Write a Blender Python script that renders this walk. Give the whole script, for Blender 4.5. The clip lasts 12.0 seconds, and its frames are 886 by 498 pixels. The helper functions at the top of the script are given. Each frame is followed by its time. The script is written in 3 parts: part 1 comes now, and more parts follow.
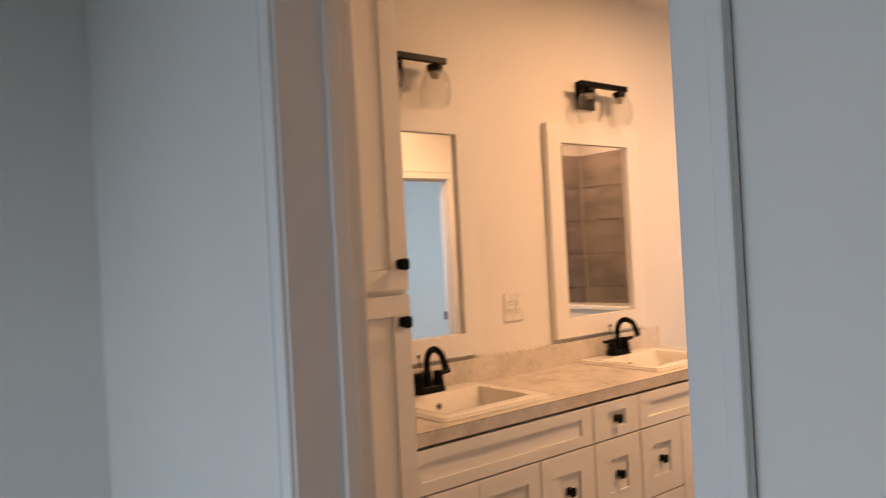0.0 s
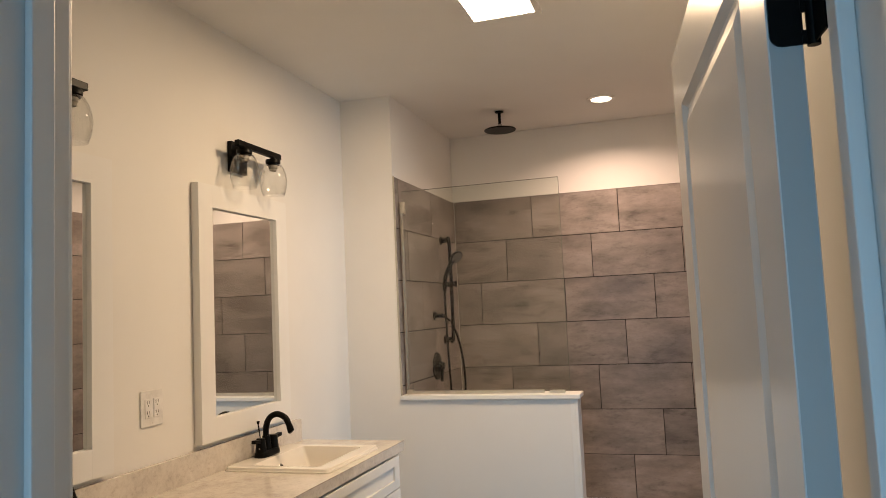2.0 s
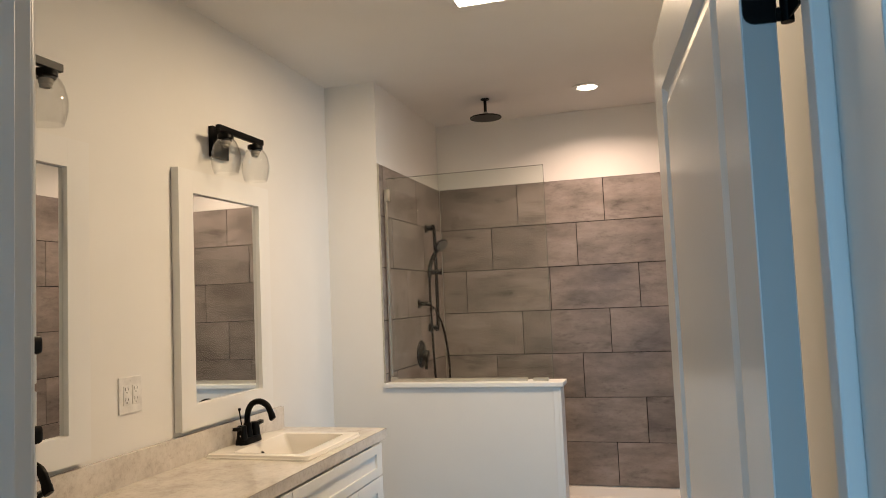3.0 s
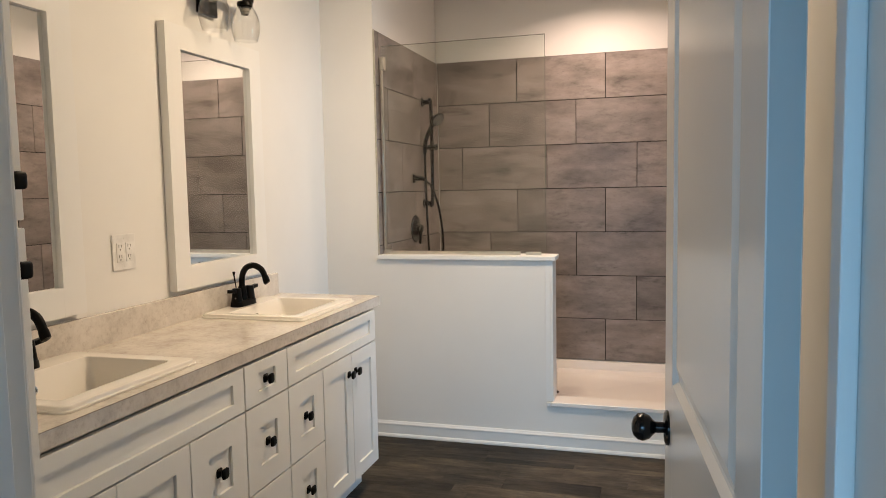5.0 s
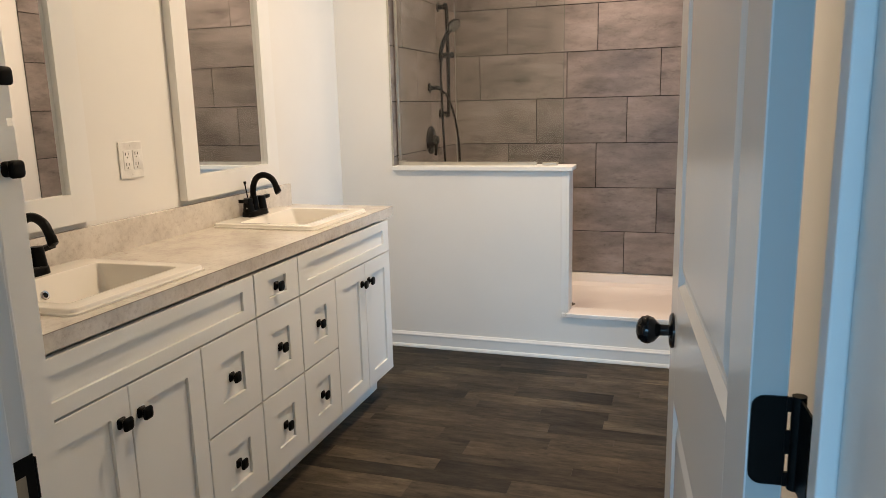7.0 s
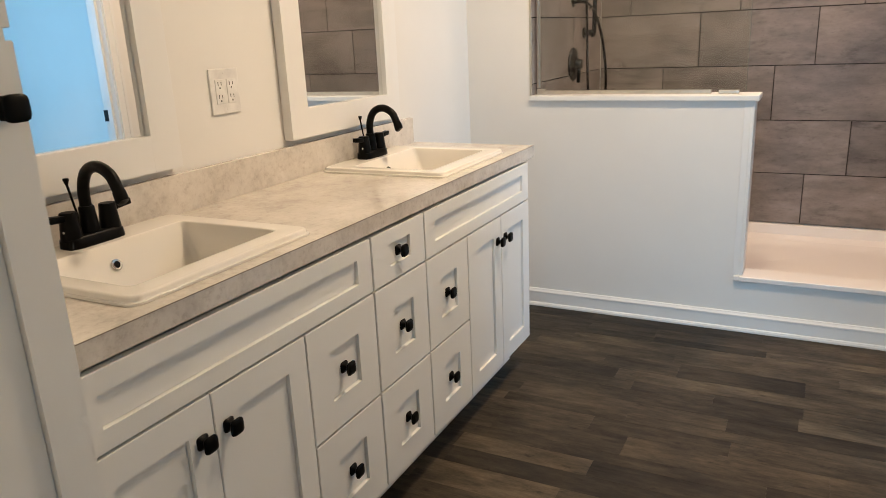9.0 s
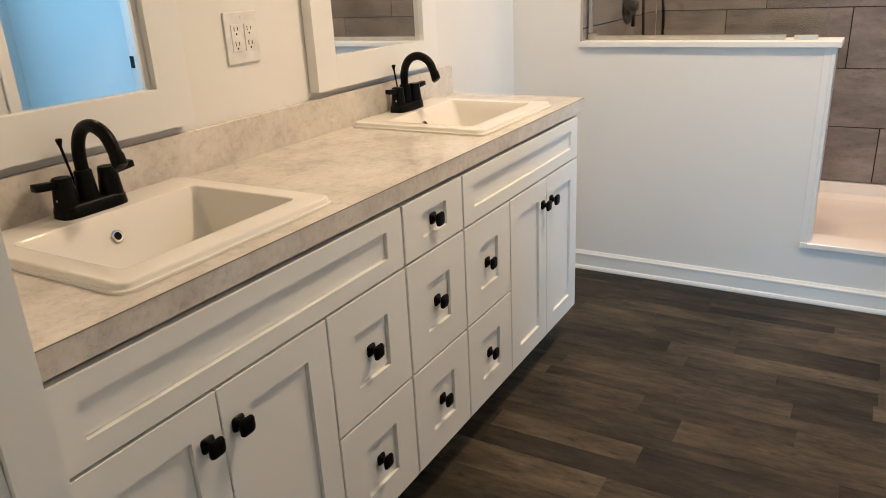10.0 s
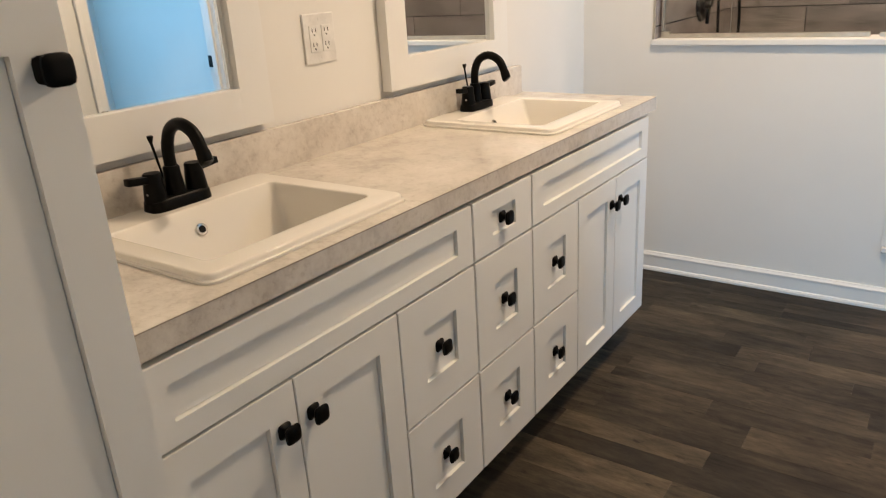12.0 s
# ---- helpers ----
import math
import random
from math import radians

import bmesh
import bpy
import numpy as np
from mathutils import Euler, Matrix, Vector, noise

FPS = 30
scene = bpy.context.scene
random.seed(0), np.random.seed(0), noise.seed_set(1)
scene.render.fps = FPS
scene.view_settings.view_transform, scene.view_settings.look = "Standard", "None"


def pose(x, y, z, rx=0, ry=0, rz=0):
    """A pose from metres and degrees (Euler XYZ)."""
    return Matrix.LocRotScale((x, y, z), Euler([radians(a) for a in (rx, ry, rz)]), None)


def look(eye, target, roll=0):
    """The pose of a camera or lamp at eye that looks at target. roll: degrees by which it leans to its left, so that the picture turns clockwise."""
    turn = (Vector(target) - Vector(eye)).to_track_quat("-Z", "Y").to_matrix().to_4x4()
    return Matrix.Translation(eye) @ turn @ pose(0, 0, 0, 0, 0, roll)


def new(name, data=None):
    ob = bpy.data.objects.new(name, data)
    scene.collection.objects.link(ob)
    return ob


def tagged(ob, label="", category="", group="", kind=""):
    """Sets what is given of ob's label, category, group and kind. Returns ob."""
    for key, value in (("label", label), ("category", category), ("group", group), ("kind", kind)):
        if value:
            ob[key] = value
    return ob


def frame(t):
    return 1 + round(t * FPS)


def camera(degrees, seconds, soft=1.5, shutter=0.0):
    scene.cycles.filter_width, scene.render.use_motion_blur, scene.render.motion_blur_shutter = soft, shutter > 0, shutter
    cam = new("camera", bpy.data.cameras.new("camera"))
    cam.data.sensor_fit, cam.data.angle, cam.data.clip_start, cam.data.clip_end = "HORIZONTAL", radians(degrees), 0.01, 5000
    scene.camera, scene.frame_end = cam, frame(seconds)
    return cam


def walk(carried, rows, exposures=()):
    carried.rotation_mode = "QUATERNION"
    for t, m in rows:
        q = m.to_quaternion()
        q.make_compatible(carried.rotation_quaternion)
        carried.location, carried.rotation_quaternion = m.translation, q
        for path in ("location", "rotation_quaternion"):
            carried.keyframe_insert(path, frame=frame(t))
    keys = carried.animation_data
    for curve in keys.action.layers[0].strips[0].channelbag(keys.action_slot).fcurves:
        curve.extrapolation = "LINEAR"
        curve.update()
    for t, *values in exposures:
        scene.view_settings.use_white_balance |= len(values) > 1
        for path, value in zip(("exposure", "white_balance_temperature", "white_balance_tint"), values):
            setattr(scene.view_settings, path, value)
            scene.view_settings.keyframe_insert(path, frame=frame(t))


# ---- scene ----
cam = camera(62.6, 12.0, soft=0.7, shutter=0.3)
PATH = [
    (0, (2.424, -0.982, 1.475), (0.854, 0.258, 1.485), -3.0),
    (0.5, (2.204, -0.962, 1.496), (1.028, 0.655, 1.557), -3.3),
    (1, (2.01, -0.956, 1.494), (1.129, 0.836, 1.598), -3.6),
    (1.5, (1.819, -0.927, 1.494), (1.156, 0.954, 1.637), -3.2),
    (2, (1.811, -0.891, 1.512), (1.22, 1.012, 1.68), -2.6),
    (2.5, (1.823, -0.877, 1.526), (1.257, 1.033, 1.702), -2.4),
    (3, (1.827, -0.87, 1.502), (1.265, 1.044, 1.64), -2.4),
    (5, (1.821, -0.844, 1.418), (1.262, 1.07, 1.25), -1.1),
    (5.5, (1.826, -0.847, 1.405), (1.27, 1.062, 1.186), -1.2),
    (6, (1.828, -0.851, 1.391), (1.269, 1.049, 1.11), -1.4),
    (6.5, (1.849, -0.843, 1.374), (1.266, 1.041, 1.037), -1.7),
    (6.7, (1.86, -0.832, 1.376), (1.265, 1.042, 1.014), -1.6),
    (8.3, (1.678, -0.522, 1.367), (0.902, 1.257, 0.884), -1.9),
    (8.5, (1.633, -0.486, 1.361), (0.817, 1.266, 0.846), -2.2),
    (9, (1.537, -0.309, 1.34), (0.652, 1.393, 0.776), -2.6),
    (9.5, (1.486, -0.152, 1.338), (0.55, 1.497, 0.7), -2.9),
    (10, (1.434, -0.115, 1.332), (0.473, 1.494, 0.634), -2.9),
    (10.5, (1.43, -0.116, 1.323), (0.462, 1.461, 0.563), -2.9),
    (11, (1.431, -0.127, 1.322), (0.454, 1.434, 0.541), -2.8),
    (11.5, (1.43, -0.132, 1.326), (0.42, 1.411, 0.552), -3.0),
    (12, (1.43, -0.143, 1.341), (0.328, 1.374, 0.646), -3.6),
]
EXPOSURES = [
    (0.0, 0.0, 11700, 36),
    (0.6, -0.03, 10000, 27),
    (1.2, -0.09, 9200, 20),
    (2.0, -0.12, 7350, 10),
    (3.0, -0.08, 6850, 6),
    (5.0, 0.10, 6600, 6),
    (6.5, 0.17, 6650, 6),
    (8.3, 0.24, 6600, 6),
    (12.0, 0.25, 6600, 7),
]
walk(cam, [(t, look(eye, target, roll)) for t, eye, target, roll in PATH], EXPOSURES)

# ---- world and light ----
world = bpy.data.worlds.new("sky")
scene.world = world
world.use_nodes = True
sky = world.node_tree.nodes.new("ShaderNodeTexSky")
sky.sky_type = "NISHITA"
sky.sun_disc = False
sky.sun_elevation, sky.sun_rotation = radians(40), radians(200)
back = world.node_tree.nodes["Background"]
world.node_tree.links.new(sky.outputs[0], back.inputs[0])
back.inputs[1].default_value = 0.1


def area_lamp(name, m, sx, sy, watts, colour):
    data = bpy.data.lights.new(name, "AREA")
    data.shape, data.size, data.size_y, data.energy, data.color = "RECTANGLE", sx, sy, watts, colour
    ob = new(name, data)
    ob.matrix_world = m
    return ob


WARM = (1.0, 0.74, 0.50)
DAY = (0.26, 0.60, 1.0)
area_lamp("panel_lamp", look((1.205, 1.965, 2.735), (1.205, 1.965, 0)), 0.24, 0.24, 30, WARM)
area_lamp("shower_lamp", look((1.474, 3.633, 2.755), (1.474, 3.633, 0)), 0.11, 0.11, 15.5, (1.0, 0.70, 0.57)).data.spread = radians(147)
# area lamps stand in for daylight through windows out of view
area_lamp("bedroom_daylight", look((1.4, -4.35, 1.5), (1.3, 0, -1.0)), 2.3, 1.4, 40, DAY).data.spread = radians(98)
area_lamp("closet_daylight", look((4.36, 1.55, 1.5), (2.0, 1.75, 1.3)), 1.1, 1.2, 45, DAY)

# ---- materials ----
def material(name):
    m = bpy.data.materials.new(name)
    m.use_nodes = True
    return m, m.node_tree.nodes, m.node_tree.links, m.node_tree.nodes["Principled BSDF"]


def noise_node(nodes, links, coord, scale, detail=6.0, rough=0.55, stretch=None, offset=None):
    tex = nodes.new("ShaderNodeTexNoise")
    tex.inputs["Scale"].default_value, tex.inputs["Detail"].default_value, tex.inputs["Roughness"].default_value = scale, detail, rough
    mapping = nodes.new("ShaderNodeMapping")
    if stretch:
        mapping.inputs["Scale"].default_value = stretch
    if offset is not None:
        links.new(offset, mapping.inputs["Location"])
    links.new(coord, mapping.inputs["Vector"])
    links.new(mapping.outputs[0], tex.inputs["Vector"])
    return tex.outputs[0]


def ramp(nodes, links, value, stops):
    node = nodes.new("ShaderNodeValToRGB")
    while len(node.color_ramp.elements) < len(stops):
        node.color_ramp.elements.new(0.5)
    for element, (at, colour) in zip(node.color_ramp.elements, stops):
        element.position, element.color = at, (*colour, 1)
    links.new(value, node.inputs[0])
    return node.outputs[0]


def mixed(nodes, links, fac, a, b, mode="MIX"):
    node = nodes.new("ShaderNodeMix")
    node.data_type, node.blend_type = "RGBA", mode
    for value, socket in ((fac, node.inputs[0]), (a, node.inputs[6]), (b, node.inputs[7])):
        if isinstance(value, (int, float)):
            socket.default_value = value
        elif isinstance(value, tuple):
            socket.default_value = (*value, 1)
        else:
            links.new(value, socket)
    return node.outputs[2]


def bump(nodes, links, bsdf, height, strength, distance=0.002):
    node = nodes.new("ShaderNodeBump")
    node.inputs["Strength"].default_value, node.inputs["Distance"].default_value = strength, distance
    links.new(height, node.inputs["Height"])
    links.new(node.outputs[0], bsdf.inputs["Normal"])


def object_coord(nodes):
    return nodes.new("ShaderNodeTexCoord").outputs["Object"]


def random_offset(nodes, links, size=13.0):
    info = nodes.new("ShaderNodeObjectInfo")
    comb = nodes.new("ShaderNodeCombineXYZ")
    for k, f in enumerate((size, size * 1.7, size * 0.6)):
        mul = nodes.new("ShaderNodeMath")
        mul.operation = "MULTIPLY"
        mul.inputs[1].default_value = f
        links.new(info.outputs["Random"], mul.inputs[0])
        links.new(mul.outputs[0], comb.inputs[k])
    return comb.outputs[0], info.outputs["Random"]


def paint(name, colour, rough, grain=220.0, strength=0.12, spread=0.05):
    m, nodes, links, b = material(name)
    coord = object_coord(nodes)
    cloud = noise_node(nodes, links, coord, 1.6, 4)
    dark = tuple(c * (1 - spread) for c in colour)
    links.new(ramp(nodes, links, cloud, ((0.3, dark), (0.7, colour))), b.inputs["Base Color"])
    b.inputs["Roughness"].default_value = rough
    bump(nodes, links, b, noise_node(nodes, links, coord, grain, 3), strength, 0.001)
    return m


def plain(name, colour, rough, metal=0.0, grain=400.0, strength=0.05, spec=0.5):
    m, nodes, links, b = material(name)
    coord = object_coord(nodes)
    wear = noise_node(nodes, links, coord, 30, 5)
    lo = tuple(c * 0.85 for c in colour)
    links.new(ramp(nodes, links, wear, ((0.35, lo), (0.65, colour))), b.inputs["Base Color"])
    b.inputs["Roughness"].default_value, b.inputs["Metallic"].default_value = rough, metal
    b.inputs["Specular IOR Level"].default_value = spec
    bump(nodes, links, b, noise_node(nodes, links, coord, grain, 2), strength, 0.0005)
    return m


WALL = paint("wall_paint", (0.80, 0.79, 0.765), 0.6)
CEILING = paint("ceiling_paint", (0.78, 0.77, 0.75), 0.85, 120.0, 0.2)
TRIM = paint("trim_paint", (0.80, 0.80, 0.79), 0.38, 90.0, 0.05, 0.02)
CABINET = paint("cabinet_paint", (0.86, 0.865, 0.85), 0.34, 140.0, 0.04, 0.02)
DOOR = paint("door_paint", (0.72, 0.72, 0.71), 0.22, 110.0, 0.06, 0.02)
EDGE_GREY = paint("edge_grey", (0.47, 0.47, 0.46), 0.5, 160.0, 0.1, 0.12)
BLACK = plain("matte_black_metal", (0.0030, 0.0029, 0.0028), 0.36, 0.0, spec=0.11)
GLOSS_BLACK = plain("gloss_black_metal", (0.010, 0.010, 0.011), 0.16, 0.5)
BRONZE = plain("dark_shower_metal", (0.0045, 0.0043, 0.0041), 0.34, 0.0, spec=0.25)
CHROME = plain("chrome", (0.62, 0.61, 0.59), 0.14, 1.0)
NICKEL = plain("brushed_nickel", (0.60, 0.57, 0.51), 0.3, 0.85)
CERAMIC = paint("white_ceramic", (0.83, 0.80, 0.745), 0.06, 6.0, 0.01, 0.01)
ACRYLIC = paint("white_acrylic", (0.82, 0.79, 0.76), 0.14, 8.0, 0.01, 0.02)
CAULK = plain("pale_caulk", (0.66, 0.62, 0.56), 0.5)
HOLDER = plain("grey_lamp_holder", (0.34, 0.32, 0.28), 0.5)
PLASTIC = plain("white_plastic", (0.82, 0.81, 0.79), 0.35)
# near-black, paints the shade inside holes and narrow gaps
HOLE_SHADE = plain("hole_shade", (0.010, 0.010, 0.010), 0.8, spec=0.15)
GROUT = paint("dark_grout", (0.016, 0.014, 0.013), 0.9, 300.0, 0.3)
SUBFLOOR = paint("dark_joint", (0.012, 0.010, 0.009), 0.8)
CARPET = paint("grey_carpet", (0.52, 0.50, 0.47), 0.95, 500.0, 0.6)


def tile_material():
    m, nodes, links, b = material("concrete_look_tile")
    coord = object_coord(nodes)
    offset, rnd = random_offset(nodes, links)
    broad = noise_node(nodes, links, coord, 2.6, 8, 0.62, (0.9, 0.9, 2.4), offset)
    streak = noise_node(nodes, links, coord, 6.0, 10, 0.72, (0.9, 0.9, 2.5), offset)
    base = ramp(nodes, links, broad, ((0.32, (0.140, 0.122, 0.112)), (0.50, (0.226, 0.200, 0.187)), (0.68, (0.300, 0.268, 0.254))))
    lines = ramp(nodes, links, streak, ((0.32, (0.50, 0.49, 0.485)), (0.45, (0.95, 0.95, 0.95)), (0.64, (1.20, 1.18, 1.18))))
    fine = noise_node(nodes, links, coord, 55.0, 8, 0.75, (0.8, 0.8, 1.6), offset)
    marks = ramp(nodes, links, fine, ((0.30, (0.52, 0.51, 0.50)), (0.44, (1.02, 1.01, 1.0))))
    tone = ramp(nodes, links, rnd, ((0.0, (0.84, 0.84, 0.83)), (1.0, (1.09, 1.07, 1.06))))
    colour = mixed(nodes, links, 0.9, mixed(nodes, links, 0.7, base, marks, "MULTIPLY"), lines, "MULTIPLY")
    links.new(mixed(nodes, links, 1.0, colour, tone, "MULTIPLY"), b.inputs["Base Color"])
    links.new(ramp(nodes, links, broad, ((0.3, (0.34, 0.34, 0.34)), (0.7, (0.48, 0.48, 0.48)))), b.inputs["Roughness"])
    bump(nodes, links, b, streak, 0.08, 0.001)
    return m


def plank_material():
    m, nodes, links, b = material("dark_vinyl_plank")
    coord = object_coord(nodes)
    offset, rnd = random_offset(nodes, links)
    grain = noise_node(nodes, links, coord, 26.0, 12, 0.78, (0.26, 1.5, 1.0), offset)
    broad = noise_node(nodes, links, coord, 5.5, 10, 0.74, (0.48, 1.5, 1.0), offset)
    spots = noise_node(nodes, links, coord, 26.0, 8, 0.74, (0.40, 1.0, 1.0), offset)
    base = ramp(nodes, links, rnd, ((0.0, (0.0215, 0.0172, 0.0126)), (0.18, (0.033, 0.0264, 0.0190)), (0.50, (0.048, 0.0384, 0.0272)), (0.82, (0.062, 0.0496, 0.0348)), (1.0, (0.098, 0.0780, 0.0540))))
    lines = ramp(nodes, links, grain, ((0.36, (0.50, 0.49, 0.48)), (0.48, (0.92, 0.92, 0.92)), (0.64, (1.40, 1.38, 1.33))))
    cloud = ramp(nodes, links, broad, ((0.35, (0.36, 0.36, 0.365)), (0.50, (0.93, 0.92, 0.90)), (0.65, (1.70, 1.68, 1.58))))
    knots = ramp(nodes, links, spots, ((0.32, (0.35, 0.34, 0.34)), (0.42, (1, 1, 1)), (0.66, (1.0, 1.0, 1.0)), (0.74, (1.45, 1.43, 1.38))))
    colour = mixed(nodes, links, 1.0, mixed(nodes, links, 0.7, base, lines, "MULTIPLY"), cloud, "MULTIPLY")
    links.new(mixed(nodes, links, 1.0, colour, knots, "MULTIPLY"), b.inputs["Base Color"])
    links.new(ramp(nodes, links, grain, ((0.3, (0.62, 0.62, 0.62)), (0.7, (0.46, 0.46, 0.46)))), b.inputs["Roughness"])
    b.inputs["Specular IOR Level"].default_value = 0.22
    bump(nodes, links, b, grain, 0.25, 0.001)
    return m


def laminate_material():
    m, nodes, links, b = material("stone_look_laminate")
    coord = object_coord(nodes)
    warp = noise_node(nodes, links, coord, 8.0, 10, 0.72)
    blot = noise_node(nodes, links, coord, 58.0, 12, 0.76)
    base = ramp(nodes, links, warp, ((0.34, (0.52, 0.482, 0.442)), (0.47, (0.645, 0.606, 0.556)), (0.66, (0.74, 0.70, 0.648))))
    specks = ramp(nodes, links, blot, ((0.36, (0.70, 0.65, 0.62)), (0.46, (0.94, 0.925, 0.91)), (0.62, (1.03, 1.03, 1.02))))
    links.new(mixed(nodes, links, 0.62, base, specks, "MULTIPLY"), b.inputs["Base Color"])
    b.inputs["Roughness"].default_value = 0.17
    bump(nodes, links, b, blot, 0.03, 0.0006)
    return m


def glass_material(name, tint, least, most, power=4.0):
    """Thin clear glass: it lets light through straight, and its gloss grows towards the edge."""
    m, nodes, links, b = material(name)
    nodes.remove(b)
    clear, shine, mix, facing, steep, scale = (nodes.new(k) for k in ("ShaderNodeBsdfTransparent", "ShaderNodeBsdfGlossy", "ShaderNodeMixShader", "ShaderNodeLayerWeight", "ShaderNodeMath", "ShaderNodeMath"))
    steep.operation, scale.operation = "POWER", "MULTIPLY_ADD"
    facing.inputs["Blend"].default_value, steep.inputs[1].default_value = 0.5, power
    scale.inputs[1].default_value, scale.inputs[2].default_value = most, least
    clear.inputs["Color"].default_value = (*tint, 1)
    shine.inputs["Roughness"].default_value = 0.01
    links.new(facing.outputs["Facing"], steep.inputs[0])
    links.new(steep.outputs[0], scale.inputs[0])
    links.new(scale.outputs[0], mix.inputs[0])
    links.new(clear.outputs[0], mix.inputs[1])
    links.new(shine.outputs[0], mix.inputs[2])
    links.new(mix.outputs[0], nodes["Material Output"].inputs["Surface"])
    return m


def mirror_material():
    m, nodes, links, b = material("mirror_silver")
    b.inputs["Base Color"].default_value = (0.86, 0.87, 0.86, 1)
    b.inputs["Metallic"].default_value, b.inputs["Roughness"].default_value = 1.0, 0.008
    return m


def glow_material(name, colour, strength):
    m, nodes, links, b = material(name)
    b.inputs["Base Color"].default_value = (0.8, 0.8, 0.8, 1)
    b.inputs["Emission Color"].default_value, b.inputs["Emission Strength"].default_value = (*colour, 1), strength
    return m


TILE, PLANK, LAMINATE = tile_material(), plank_material(), laminate_material()
GLASS = glass_material("clear_glass", (0.955, 0.972, 0.955), 0.035, 0.5)
GLASS_EDGE = plain("polished_glass_edge", (0.16, 0.19, 0.16), 0.12)
SHADE_GLASS = glass_material("shade_glass", (0.962, 0.962, 0.957), 0.036, 0.75, 3.2)
MIRROR = mirror_material()
DIFFUSER = glow_material("lamp_diffuser", (1.0, 0.86, 0.70), 14.0)


# ---- mesh helpers ----
def mesh_object(name, bm, mat, smooth=False):
    bmesh.ops.recalc_face_normals(bm, faces=bm.faces)
    data = bpy.data.meshes.new(name)
    bm.to_mesh(data)
    bm.free()
    data.materials.append(mat)
    if smooth:
        for p in data.polygons:
            p.use_smooth = True
        data.set_sharp_from_angle(angle=radians(38))
    return new(name, data)


def part(name, bm, mat, parent, label="", smooth=False, at=None):
    ob = mesh_object(name, bm, mat, smooth)
    ob.parent = parent
    if at is not None:
        ob.matrix_basis = at
    if label:
        ob["label"] = label
    return ob


def thing(name, m, label, category, group=""):
    ob = new(name)
    ob.empty_display_size = 0.1
    ob.matrix_world = m
    return tagged(ob, label, category, group)


def structure(name, bm, mat, label, category, smooth=False):
    return tagged(mesh_object(name, bm, mat, smooth), label, category, "", "structure")


def add_box(bm, x0, x1, y0, y1, z0, z1, bevel=0.0, segments=2):
    made = bmesh.ops.create_cube(bm, size=1.0)
    for v in made["verts"]:
        v.co = Vector((x0 + (v.co.x + 0.5) * (x1 - x0), y0 + (v.co.y + 0.5) * (y1 - y0), z0 + (v.co.z + 0.5) * (z1 - z0)))
    if bevel > 0:
        edges = list({e for v in made["verts"] for e in v.link_edges})
        bmesh.ops.bevel(bm, geom=edges, offset=bevel, segments=segments, affect="EDGES", profile=0.5)
    return bm


def box(*args, **kw):
    return add_box(bmesh.new(), *args, **kw)


def add_loft(bm, rings, caps=True):
    """Joins rings of the same number of points by quads."""
    made = [[bm.verts.new(p) for p in ring] for ring in rings]
    n = len(made[0])
    for a, b in zip(made, made[1:]):
        for k in range(n):
            bm.faces.new((a[k], a[(k + 1) % n], b[(k + 1) % n], b[k]))
    if caps:
        bm.faces.new(made[0][::-1])
        bm.faces.new(made[-1])
    return bm


def add_lathe(bm, profile, m=Matrix(), steps=28, caps=True, power=2.0):
    """Rings round the local z axis from rows of (radius, height); a power over 2 makes them squarer."""
    rings = []
    for r, h in profile:
        ring = []
        for k in range(steps):
            a = 2 * math.pi * k / steps
            c, s = math.cos(a), math.sin(a)
            q = (abs(c) ** power + abs(s) ** power) ** (-1 / power)
            ring.append(m @ Vector((r * q * c, r * q * s, h)))
        rings.append(ring)
    return add_loft(bm, rings, caps)


def add_tube(bm, points, radius, steps=14, caps=True):
    """A round tube along points; radius: one number, or one for each point."""
    points = [Vector(p) for p in points]
    radii = radius if isinstance(radius, (list, tuple)) else [radius] * len(points)
    side, rings = None, []
    for k, p in enumerate(points):
        way = (points[min(k + 1, len(points) - 1)] - points[max(k - 1, 0)]).normalized()
        if side is None:
            side = way.cross(Vector((0, 0, 1)) if abs(way.z) < 0.9 else Vector((0, 1, 0))).normalized()
        side = (side - way * side.dot(way)).normalized()
        other = way.cross(side)
        rings.append([p + radii[k] * (math.cos(2 * math.pi * j / steps) * side + math.sin(2 * math.pi * j / steps) * other) for j in range(steps)])
    return add_loft(bm, rings, caps)


def smooth_points(points, per=8):
    """A Catmull-Rom run through a few points."""
    p = [Vector(v) for v in points]
    p = [2 * p[0] - p[1], *p, 2 * p[-1] - p[-2]]
    out = []
    for k in range(1, len(p) - 2):
        for j in range(per):
            t = j / per
            out.append(0.5 * (2 * p[k] + (p[k + 1] - p[k - 1]) * t + (2 * p[k - 1] - 5 * p[k] + 4 * p[k + 1] - p[k + 2]) * t**2 + (3 * p[k] - p[k - 1] - 3 * p[k + 1] + p[k + 2]) * t**3))
    return [*out, p[-2]]


def add_extrusion(bm, profile, a, b):
    """A profile of (out, up) swept from a to b; out is to the right of the way from a to b, seen from above."""
    a, b = Vector(a), Vector(b)
    way = (b - a).normalized()
    out = way.cross(Vector((0, 0, 1)))
    return add_loft(bm, [[p + out * u + Vector((0, 0, v)) for u, v in profile] for p in (a, b)])


